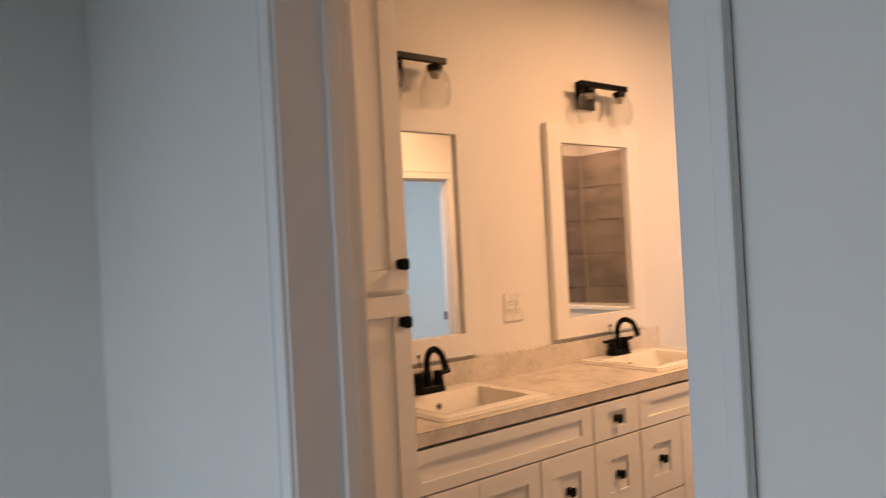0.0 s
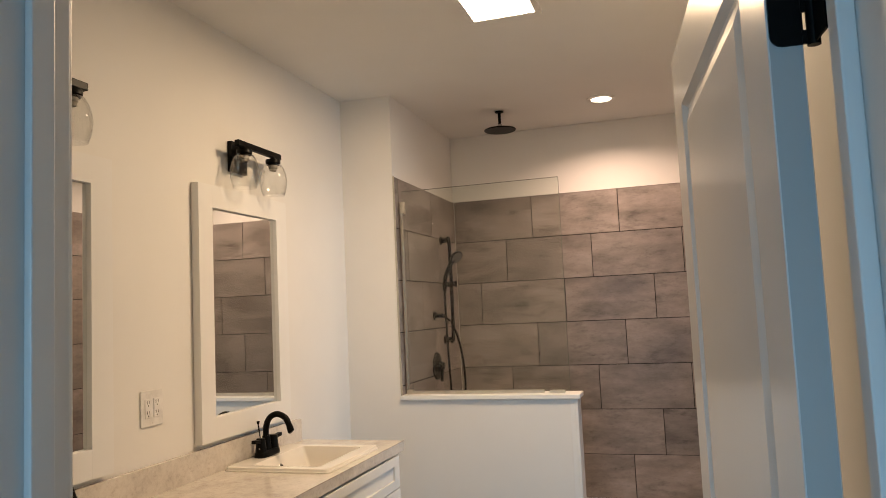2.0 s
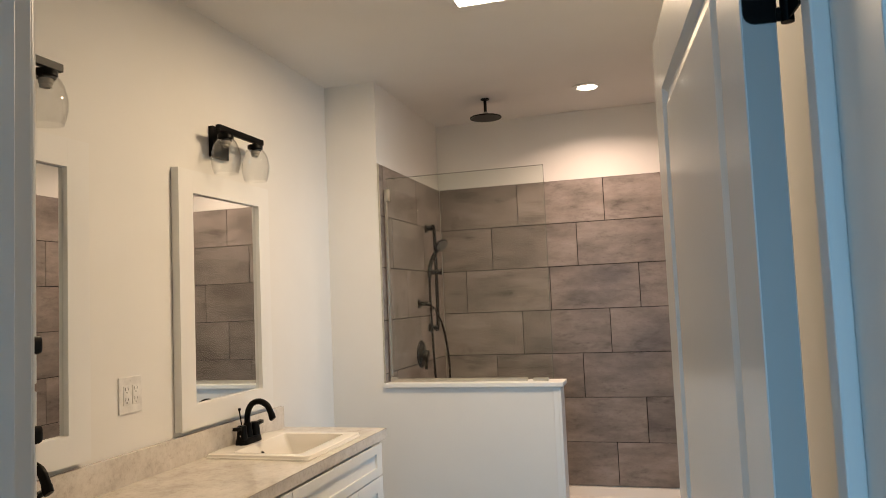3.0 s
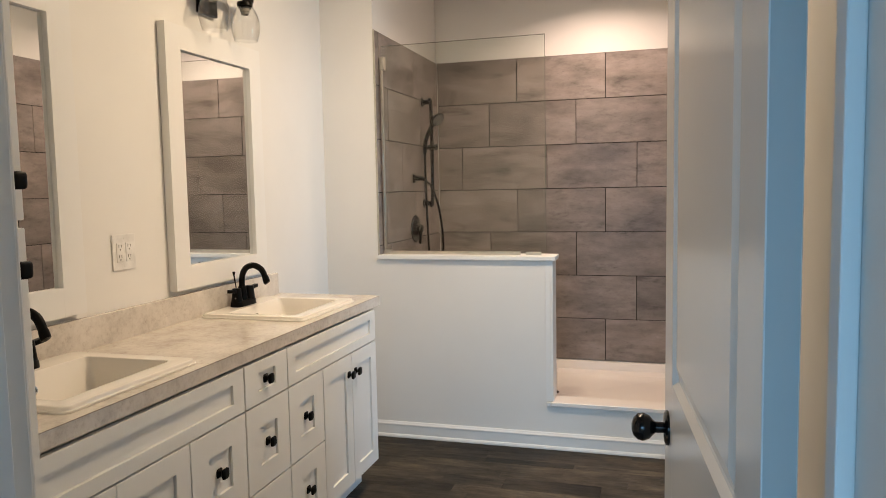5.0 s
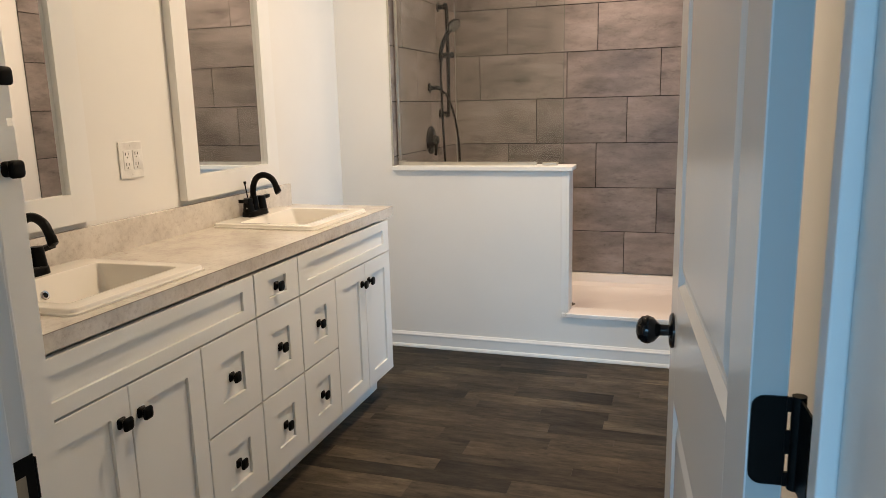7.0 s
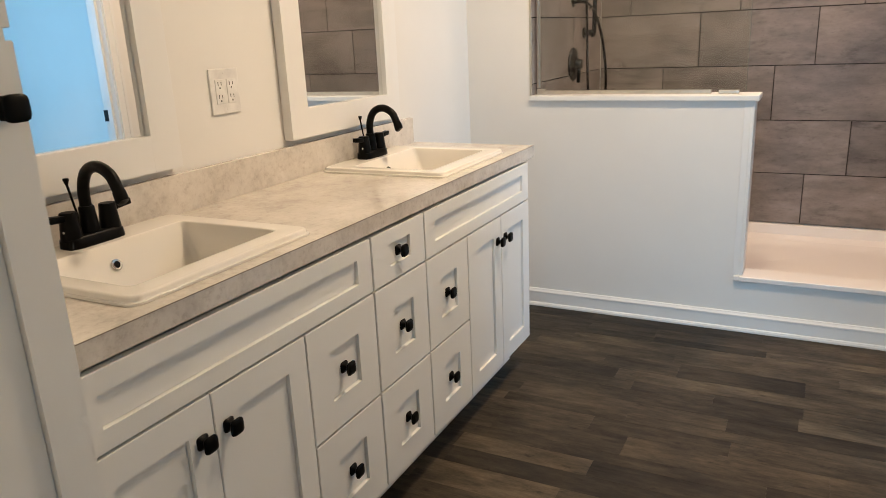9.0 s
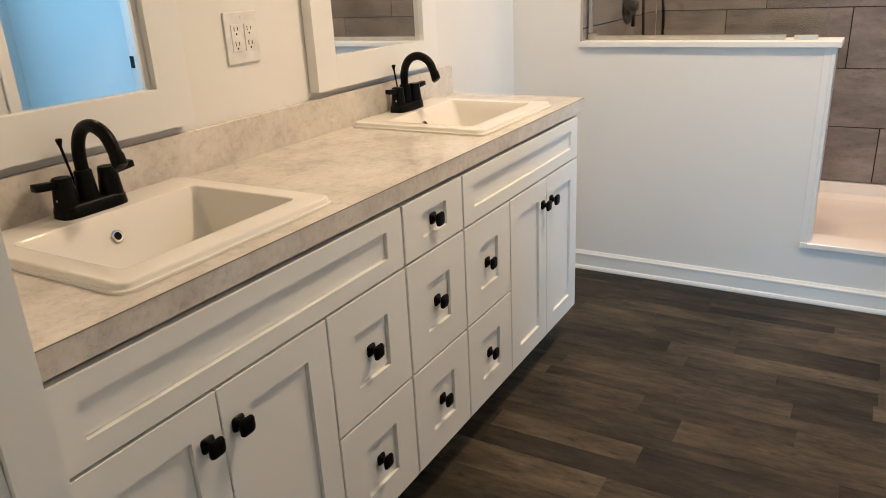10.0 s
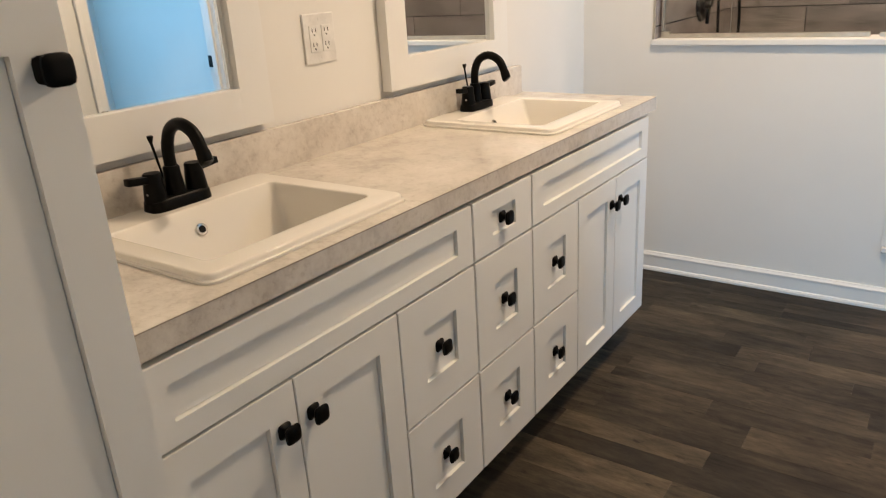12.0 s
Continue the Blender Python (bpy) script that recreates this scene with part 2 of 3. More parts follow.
def slab_with_holes(x0, x1, y0, y1, z0, z1, holes):
    """A slab cut by rectangular holes (x0, x1, y0, y1), as one clean mesh."""
    xs = sorted({x0, x1, *(h[0] for h in holes), *(h[1] for h in holes)})
    ys = sorted({y0, y1, *(h[2] for h in holes), *(h[3] for h in holes)})
    bm = bmesh.new()
    keep = {(i, j) for i in range(len(xs) - 1) for j in range(len(ys) - 1)
            if not any(h[0] <= (xs[i] + xs[i + 1]) / 2 <= h[1] and h[2] <= (ys[j] + ys[j + 1]) / 2 <= h[3] for h in holes)}
    cache = {}

    def vert(i, j, z):
        if (i, j, z) not in cache:
            cache[i, j, z] = bm.verts.new((xs[i], ys[j], z))
        return cache[i, j, z]

    for i, j in keep:
        bm.faces.new([vert(i, j, z1), vert(i + 1, j, z1), vert(i + 1, j + 1, z1), vert(i, j + 1, z1)])
        bm.faces.new([vert(i, j + 1, z0), vert(i + 1, j + 1, z0), vert(i + 1, j, z0), vert(i, j, z0)])
        for (di, dj), (p, q) in (((-1, 0), ((i, j + 1), (i, j))), ((1, 0), ((i + 1, j), (i + 1, j + 1))), ((0, -1), ((i, j), (i + 1, j))), ((0, 1), ((i + 1, j + 1), (i, j + 1)))):
            if (i + di, j + dj) not in keep:
                bm.faces.new([vert(*p, z0), vert(*q, z0), vert(*q, z1), vert(*p, z1)])
    return bm


# ---- plan, in metres ----
CEIL = 2.775
EAST = 2.09
FACE = 3.0
BACK = 4.212
JAMB_L, JAMB_R, HEAD = 1.073, 1.9835, 2.045
OUT_Y, IN_Y = -0.316, -0.142
CLOSET_A, CLOSET_B = 1.895, 2.630
TILE_L, TILE_TOP, ROW = 0.325, 2.297, 0.30

# ---- walls ----
WEST_WALL = structure("wall_west", box(-0.12, 0, IN_Y, FACE, 0, CEIL), WALL, "smooth white painted wall behind the vanity", "wall")
bm = box(-0.45, JAMB_L - 0.019, OUT_Y, IN_Y, 0, CEIL)
add_box(bm, JAMB_R + 0.019, 4.4, OUT_Y, IN_Y, 0, CEIL)
add_box(bm, JAMB_L - 0.019, JAMB_R + 0.019, OUT_Y, IN_Y, HEAD + 0.019, CEIL)
structure("wall_south", bm, WALL, "white painted wall with the bathroom doorway", "wall")
bm = box(EAST, EAST + 0.11, IN_Y, CLOSET_A - 0.019, 0, CEIL)
add_box(bm, EAST, EAST + 0.11, CLOSET_B + 0.019, BACK, 0, CEIL)
add_box(bm, EAST, EAST + 0.11, CLOSET_A - 0.019, CLOSET_B + 0.019, HEAD + 0.019, CEIL)
EAST_WALL = structure("wall_east", bm, WALL, "white painted wall with an open closet doorway", "wall")
RETURN = structure("wall_return", box(-0.12, TILE_L - 0.010, FACE, BACK, 0, CEIL), WALL, "white painted wall beside the shower", "wall")
NORTH_WALL = structure("wall_north", box(-0.12, EAST + 0.11, BACK + 0.010, BACK + 0.12, 0, CEIL), WALL, "white painted wall at the back of the shower", "wall")
structure("knee_wall", box(TILE_L - 0.010, 1.288, FACE, FACE + 0.125, 0, 1.022), WALL, "white painted half wall in front of the shower", "wall")
structure("shower_curb_wall", box(1.288, EAST, FACE, FACE + 0.10, 0, 0.236), WALL, "low white painted wall under the shower threshold", "wall")
structure("ceiling", box(-0.45, 4.4, -4.6, BACK + 0.12, CEIL, CEIL + 0.1), CEILING, "flat white painted ceiling", "ceiling")
structure("subfloor", box(-0.12, EAST + 0.11, OUT_Y, BACK + 0.12, -0.12, -0.004), SUBFLOOR, "dark subfloor under the planks", "floor")

# bedroom and closet that close the place; unseen windows are added for the daylight
structure("bedroom_floor", box(-0.45, 4.4, -4.6, OUT_Y, -0.12, 0), CARPET, "grey carpet of the bedroom", "floor")
structure("wall_bedroom_west", box(-0.57, -0.45, -4.6, OUT_Y, 0, CEIL), WALL, "white painted bedroom wall", "wall")
structure("wall_bedroom_east", box(4.4, 4.52, -4.6, OUT_Y, 0, CEIL), WALL, "white painted bedroom wall", "wall")
bm = box(-0.45, 0.4, -4.6, -4.48, 0, CEIL)
add_box(bm, 2.8, 4.4, -4.6, -4.48, 0, CEIL)
add_box(bm, 0.4, 2.8, -4.6, -4.48, 0, 0.7)
add_box(bm, 0.4, 2.8, -4.6, -4.48, 2.3, CEIL)
structure("wall_bedroom_south", bm, WALL, "white painted bedroom wall out of view, with an added wide window", "wall")
structure("closet_floor", box(EAST + 0.11, 4.4, IN_Y, BACK + 0.12, -0.12, 0), CARPET, "grey carpet of the closet", "floor")
bm = box(4.4, 4.52, IN_Y, 0.95, 0, CEIL)
add_box(bm, 4.4, 4.52, 2.15, BACK + 0.12, 0, CEIL)
add_box(bm, 4.4, 4.52, 0.95, 2.15, 0, 0.85)
add_box(bm, 4.4, 4.52, 0.95, 2.15, 2.15, CEIL)
structure("wall_closet_east", bm, WALL, "white painted closet wall out of view, with an added window", "wall")
structure("wall_closet_north", box(EAST + 0.11, 4.4, 3.3, 3.42, 0, CEIL), WALL, "white painted closet wall", "wall")
structure("ground", box(-120, 120, -120, 120, -0.6, -0.5), paint("grass_ground", (0.07, 0.09, 0.04), 0.9), "green ground outside", "ground")


def door_frame(name, a, b, wall0, wall1, along, label, stop_a=(0.060, 0.014), stop_b=(0.060, 0.014)):
    """Jambs, stops and casings of an opening from a to b; along: 'x' or 'y', the way the wall runs."""
    root = tagged(new(name), label, "door frame", "", "structure")

    def put(part_name, u0, u1, v0, v1, z0, z1, bevel=0.002):
        bm = box(u0, u1, v0, v1, z0, z1, bevel) if along == "x" else box(v0, v1, u0, u1, z0, z1, bevel)
        return part(part_name, bm, TRIM, root)

    put("jamb", a - 0.018, a, wall0 - 0.004, wall1 + 0.004, 0, HEAD)
    put("jamb", b, b + 0.018, wall0 - 0.004, wall1 + 0.004, 0, HEAD)
    put("head_jamb", a - 0.018, b + 0.018, wall0 - 0.004, wall1 + 0.004, HEAD, HEAD + 0.018)
    (mid_a, thick_a), (mid_b, thick_b) = stop_a, stop_b
    put("door_stop", a, a + thick_a, wall1 - mid_a - 0.018, wall1 - mid_a + 0.018, 0, HEAD - 0.012)
    put("door_stop", b - thick_b, b, wall1 - mid_b - 0.018, wall1 - mid_b + 0.018, 0, HEAD - 0.012)
    put("door_stop", a, b, wall1 - mid_a - 0.018, wall1 - mid_a + 0.018, HEAD - 0.012, HEAD)
    for v0, v1, w0, w1 in ((wall0 - 0.015, wall0, wall0 - 0.019, wall0 - 0.012), (wall1, wall1 + 0.015, wall1 + 0.012, wall1 + 0.019)):
        for u0, u1, c0, c1 in ((a - 0.068, a - 0.006, a - 0.068, a - 0.048), (b + 0.006, b + 0.068, b + 0.048, b + 0.068)):
            put("casing", u0, u1, v0, v1, 0, HEAD + 0.006, 0.004)
            put("casing_band", c0, c1, w0, w1, 0, HEAD + 0.006, 0.003)
        put("casing", a - 0.068, b + 0.068, v0, v1, HEAD + 0.006, HEAD + 0.074, 0.004)
        put("casing_band", a - 0.068, b + 0.068, w0, w1, HEAD + 0.054, HEAD + 0.074, 0.003)
    return root


FRAME_1 = door_frame("door_frame_1", JAMB_L, JAMB_R, OUT_Y, IN_Y, "x", "white painted jambs and casing of the bathroom doorway", (0.0500, 0.012), (0.020, 0.016))
FRAME_2 = door_frame("door_frame_2", CLOSET_A, CLOSET_B, EAST, EAST + 0.11, "y", "white painted jambs and casing of the closet doorway")
plate = part("strike_plate", box(JAMB_L, JAMB_L + 0.002, -0.173, -0.137, 0.880, 0.950, 0.0008), BLACK, FRAME_1, "black strike plate")
part("latch_hole", box(JAMB_L + 0.0015, JAMB_L + 0.0024, -0.168, -0.152, 0.893, 0.926), plain("raw_wood", (0.36, 0.29, 0.20), 0.7), plate, "bare wood in the latch hole")
part("strike_lip", box(JAMB_L - 0.006, JAMB_L + 0.002, -0.137, -0.133, 0.886, 0.944, 0.001), BLACK, plate)
part("strike_plate", box(2.160, 2.203, CLOSET_B - 0.006, CLOSET_B, 0.940, 1.005, 0.0008), BLACK, FRAME_2, "black strike plate")

# baseboards: a tall board with a bead on top and a shoe below
BASE_PROFILE = [(0, 0), (0.022, 0), (0.022, 0.008), (0.018, 0.016), (0.013, 0.019), (0.013, 0.066), (0.015, 0.069), (0.015, 0.076), (0.010, 0.082), (0.006, 0.089), (0, 0.089)]
for a, b, name in (((0, FACE, 0), (EAST, FACE, 0), "baseboard_1"), ((EAST, FACE - 0.02, 0), (EAST, CLOSET_B + 0.069, 0), "baseboard_2"), ((EAST, CLOSET_A - 0.069, 0), (EAST, IN_Y, 0), "baseboard_3"), ((0, 2.43, 0), (0, FACE - 0.02, 0), "baseboard_4")):
    structure(name, add_extrusion(bmesh.new(), BASE_PROFILE, a, b), TRIM, "white painted baseboard with a shoe moulding", "baseboard")

# cap and end trim of the half wall
structure("trim_cap", box(TILE_L - 0.006, 1.318, FACE - 0.020, FACE + 0.140, 1.022, 1.046, 0.003), TRIM, "white cap board on the half wall", "trim")
structure("trim_end", box(1.288, 1.302, FACE - 0.004, FACE + 0.129, 0.262, 1.022, 0.002), TRIM, "white end board of the half wall", "trim")
structure("trim_corner", box(1.262, 1.288, FACE - 0.0025, FACE, 0.262, 1.022, 0.0015), TRIM, "white corner strip of the half wall", "trim")


# ---- cabinets ----
def add_shaker(bm, w, h, stile, rail, thick=0.019, recess=0.0085):
    """A front of width w along y and height h, its back at x = 0, with a sunk panel."""
    made = bmesh.ops.create_cube(bm, size=1.0)
    for v in made["verts"]:
        v.co = Vector(((v.co.x + 0.5) * thick, (v.co.y + 0.5) * w, (v.co.z + 0.5) * h))
    bmesh.ops.bevel(bm, geom=list(bm.edges), offset=0.0012, segments=2, affect="EDGES")
    front = max(bm.faces, key=lambda f: (round(f.calc_center_median().x, 5), f.calc_area()))
    bmesh.ops.inset_region(bm, faces=[front], thickness=0.004, depth=0)
    mid = front.calc_center_median()
    for v in front.verts:
        v.co.y = mid.y + math.copysign(w / 2 - stile, v.co.y - mid.y)
        v.co.z = mid.z + math.copysign(h / 2 - rail, v.co.z - mid.z)
    bmesh.ops.inset_region(bm, faces=[front], thickness=0.0006, depth=-recess - 0.003)
    bmesh.ops.inset_region(bm, faces=[front], thickness=0.0022, depth=0)
    bmesh.ops.inset_region(bm, faces=[front], thickness=0.0004, depth=0.003)
    return bm


def knob_mesh():
    """A squarish pull knob, out along x."""
    m = Matrix.Rotation(radians(90), 4, "Y")
    profile = [(0.0145, 0), (0.0150, 0.002), (0.0142, 0.0035), (0.0070, 0.0085), (0.0060, 0.0120), (0.0085, 0.0155), (0.0150, 0.0185), (0.0172, 0.0215), (0.0168, 0.0250), (0.0140, 0.0272), (0.0070, 0.0282)]
    return add_lathe(bmesh.new(), profile, m, 24, True, 4.5)


def front_part(name, parent, x, y0, y1, z0, z1, stile, rail, knob=None, label=""):
    w, h = y1 - y0, z1 - z0
    ob = part(name, add_shaker(bmesh.new(), w, h, stile, rail), CABINET, parent, label, True, Matrix.Translation((x, y0, z0)))
    if knob:
        on_frame = knob[0] < stile or knob[0] > w - stile or knob[1] < rail or knob[1] > h - rail
        part("knob", knob_mesh(), BLACK, ob, "square matte black knob", True, Matrix.Translation((0.019 if on_frame else 0.0106, *knob)))
    return ob


GAP = 0.0062
CAB_X = 0.528
LOW, MID, HIGH, TOP = 0.122, 0.411, 0.704, 0.850


def sink_unit(y0, drawer_w, door_w, flip):
    """A sink base: a false front over two doors and two stacked drawers; flip puts the drawers first."""
    root = thing("sink_cabinet", Matrix.Translation((0, y0, 0)), "white shaker sink cabinet with two doors and two drawers", "cabinet", "vanity cabinets")
    w = drawer_w + 2 * door_w
    body = box(0.004, CAB_X - 0.010, 0.002, w - 0.002, 0.115, 0.700)
    add_box(body, 0.508, CAB_X - 0.010, 0.002, w - 0.002, 0.700, 0.838)
    for a, b, c, d, top in ((0.004, 0.508, 0.002, 0.020, 0.838), (0.004, 0.508, w - 0.020, w - 0.002, 0.838), (0.004, 0.030, 0.020, w - 0.020, 0.862), (0.450, 0.466, 0.020, w - 0.020, 0.862)):
        add_box(body, a, b, c, d, 0.700, top)
    part("body", body, CABINET, root)
    part("toe_kick", box(0.004, 0.455, 0.002, w - 0.002, 0, 0.115), CABINET, root, "recessed white toe kick")
    front_part("false_front", root, CAB_X, GAP / 2, w - GAP / 2, HIGH + GAP / 2, TOP, 0.062, 0.040)
    d0 = 0.0 if flip else 2 * door_w
    for z0, z1 in ((LOW, MID - GAP / 2), (MID + GAP / 2, HIGH - GAP / 2)):
        front_part("drawer", root, CAB_X, d0 + GAP / 2, d0 + drawer_w - GAP / 2, z0, z1, 0.083, 0.078, (drawer_w / 2 - GAP / 2, (z1 - z0) / 2))
    e0 = drawer_w if flip else 0.0
    for k in range(2):
        a, b = e0 + door_w * k + GAP / 4, e0 + door_w * (k + 1) - GAP / 4
        front_part("door", root, CAB_X, a, b, LOW, HIGH - GAP / 2, 0.064, 0.064, ((b - a) - 0.034 if k == 0 else 0.034, HIGH - LOW - 0.088))
    return root


sink_unit(0.306, 0.297, 0.296, False)
sink_unit(1.483, 0.288, 0.287, True)
root = thing("drawer_cabinet", Matrix.Translation((0, 1.196, 0)), "narrow white shaker cabinet with three drawers", "cabinet", "vanity cabinets")
part("body", add_box(box(0.004, CAB_X - 0.010, 0.002, 0.285, 0.115, 0.838), 0.004, 0.40, 0.002, 0.285, 0.838, 0.862), CABINET, root)
part("toe_kick", box(0.004, 0.455, 0.002, 0.285, 0, 0.115), CABINET, root, "recessed white toe kick")
for z0, z1, rail in ((LOW, MID - GAP / 2, 0.078), (MID + GAP / 2, HIGH - GAP / 2, 0.078), (HIGH + GAP / 2, TOP, 0.040)):
    front_part("drawer", root, CAB_X, GAP / 2, 0.287 - GAP / 2, z0, z1, 0.083, rail, (0.142, (z1 - z0) / 2))

# tall linen cabinet between the doorway and the vanity
LINEN_Y0, LINEN_Y1, LINEN_X = -0.139, 0.286, 0.632
root = thing("linen_cabinet", Matrix.Translation((0, LINEN_Y0, 0)), "tall white shaker linen cabinet with two doors", "cabinet")
lw = LINEN_Y1 - LINEN_Y0
part("body", box(0.003, LINEN_X - 0.002, 0, lw, 0.115, 2.42, 0.0015), CABINET, root)
part("toe_kick", box(0.003, 0.555, 0, lw, 0, 0.115), CABINET, root, "recessed white toe kick")
front_part("door", root, LINEN_X, 0.004, lw - 0.004, 0.122, 1.356, 0.062, 0.062, (lw - 0.036, 1.277 - 0.122), "lower shaker door")
front_part("door", root, LINEN_X, 0.004, lw - 0.004, 1.371, 2.405, 0.062, 0.062, (lw - 0.036, 1.447 - 1.371), "upper shaker door")
filler = thing("cabinet_filler", Matrix.Translation((0, LINEN_Y1 + 0.001, 0)), "white filler strip beside the linen cabinet", "filler strip")
part("strip", box(0.004, CAB_X + 0.014, 0, 0.018, 0.115, 0.858), CABINET, filler)

# countertop with its backsplash, cut out for the two basins
COUNTER_Z, COUNTER_X = 0.906, 0.548
SINKS = (0.760, 1.955)
root = thing("countertop", Matrix.Translation((0, LINEN_Y1 + 0.001, 0.862)), "beige stone-look laminate countertop with a backsplash", "countertop")
cy = LINEN_Y1 + 0.001
holes = [(0.09, 0.485, c - cy - 0.23, c - cy + 0.23) for c in SINKS]
slab = part("slab", slab_with_holes(0.003, COUNTER_X, 0, 2.410 - cy, 0, COUNTER_Z - 0.862, holes), LAMINATE, root)
part("edge_seam", box(COUNTER_X - 0.001, COUNTER_X + 0.0004, 0, 2.410 - cy, COUNTER_Z - 0.862 - 0.0016, COUNTER_Z - 0.862 + 0.0003), plain("seam_brown", (0.30, 0.26, 0.22), 0.5), root, "thin dark laminate seam")
part("backsplash", box(0.003, 0.022, 0, 2.385 - cy, COUNTER_Z - 0.8615, 1.012 - 0.862, 0.002), LAMINATE, root)


part("caulk", add_extrusion(bmesh.new(), [(0, 0), (0.005, 0), (0, 0.005)], (0.0215, 2.385 - cy, COUNTER_Z - 0.862), (0.0215, 0.002, COUNTER_Z - 0.862)), CAULK, root, "pale caulk bead")


def sink(y):
    root = thing("sink", Matrix.Translation((0.272, y, COUNTER_Z)), "white rectangular drop-in ceramic basin with a raised rim", "sink", "basins")
    ox, oy, ix0, ix1, iy = 0.234, 0.261, -0.130, 0.168, 0.207

    def ring(x0, x1, y1, z, r, n=6):
        out = []
        for sx, sy, a0 in ((1, 1, 0), (-1, 1, 90), (-1, -1, 180), (1, -1, 270)):
            cx, cyy = (x1 - r if sx > 0 else x0 + r), sy * (y1 - r)
            for k in range(n):
                a = radians(a0 + 90 * k / (n - 1))
                out.append(Vector((cx + r * math.cos(a), cyy + r * math.sin(a), z)))
        return out

    rings = [ring(-ox + 0.02, ox - 0.02, oy - 0.02, 0.0005, 0.02)]
    for d, z in ((0, 0.0005), (0, 0.0050), (0.0010, 0.0060), (0.0042, 0.0064), (0.0050, 0.0074), (0.0054, 0.0132), (0.0066, 0.0158), (0.0092, 0.0172), (0.0125, 0.0176)):
        rings.append(ring(-ox + d, ox - d, oy - d, z, 0.026 - d * 0.5))
    for d, z in ((0.0060, 0.0166), (0.0040, 0.0164), (0.0018, 0.0152), (0.0005, 0.0128)):
        rings.append(ring(ix0 - d, ix1 + d, iy + d, z, 0.014 + d))
    deep, steps = 0.182, 18
    for k in range(1, steps + 1):
        a = radians(90 * k / steps)
        drop = math.sin(a) ** 0.55
        curl = 1 - math.cos(a) ** 0.55
        side = 0.012 * drop + 0.055 * curl
        behind = 0.070 * drop + 0.060 * curl
        rings.append(ring(ix0 + behind, ix1 - side, iy - side, 0.0128 - deep * drop, 0.014 + 0.022 * curl))
    floor_ring = [p.copy() for p in rings[-1]]
    bm = bmesh.new()
    add_loft(bm, rings, False)
    bm.faces.new([bm.verts.new(p) for p in floor_ring])
    bmesh.ops.remove_doubles(bm, verts=bm.verts, dist=0.0001)
    part("basin", bm, CERAMIC, root, "", True)
    turn = Matrix.Translation((ix0 + 0.0185, -0.014, -0.030)) @ Matrix.Rotation(radians(68), 4, "Y")
    part("overflow_ring", add_lathe(bmesh.new(), [(0.0075, -0.002), (0.0135, -0.001), (0.0135, 0.0015), (0.0120, 0.0028), (0.0080, 0.0024), (0.0075, -0.002)], turn, 24, False), CHROME, root, "chrome overflow ring", True)
    # solid dark disc for the shade in the overflow opening
    part("overflow_hole", add_lathe(bmesh.new(), [(0.0078, -0.001), (0.0078, 0.0006)], turn, 20), HOLE_SHADE, root)
    part("drain", add_lathe(bmesh.new(), [(0.024, -0.1695), (0.024, -0.1665), (0.018, -0.1655), (0.005, -0.1650)], Matrix.Translation((0.050, 0, 0)), 24), BLACK, root, "black drain stopper", True)
    return root


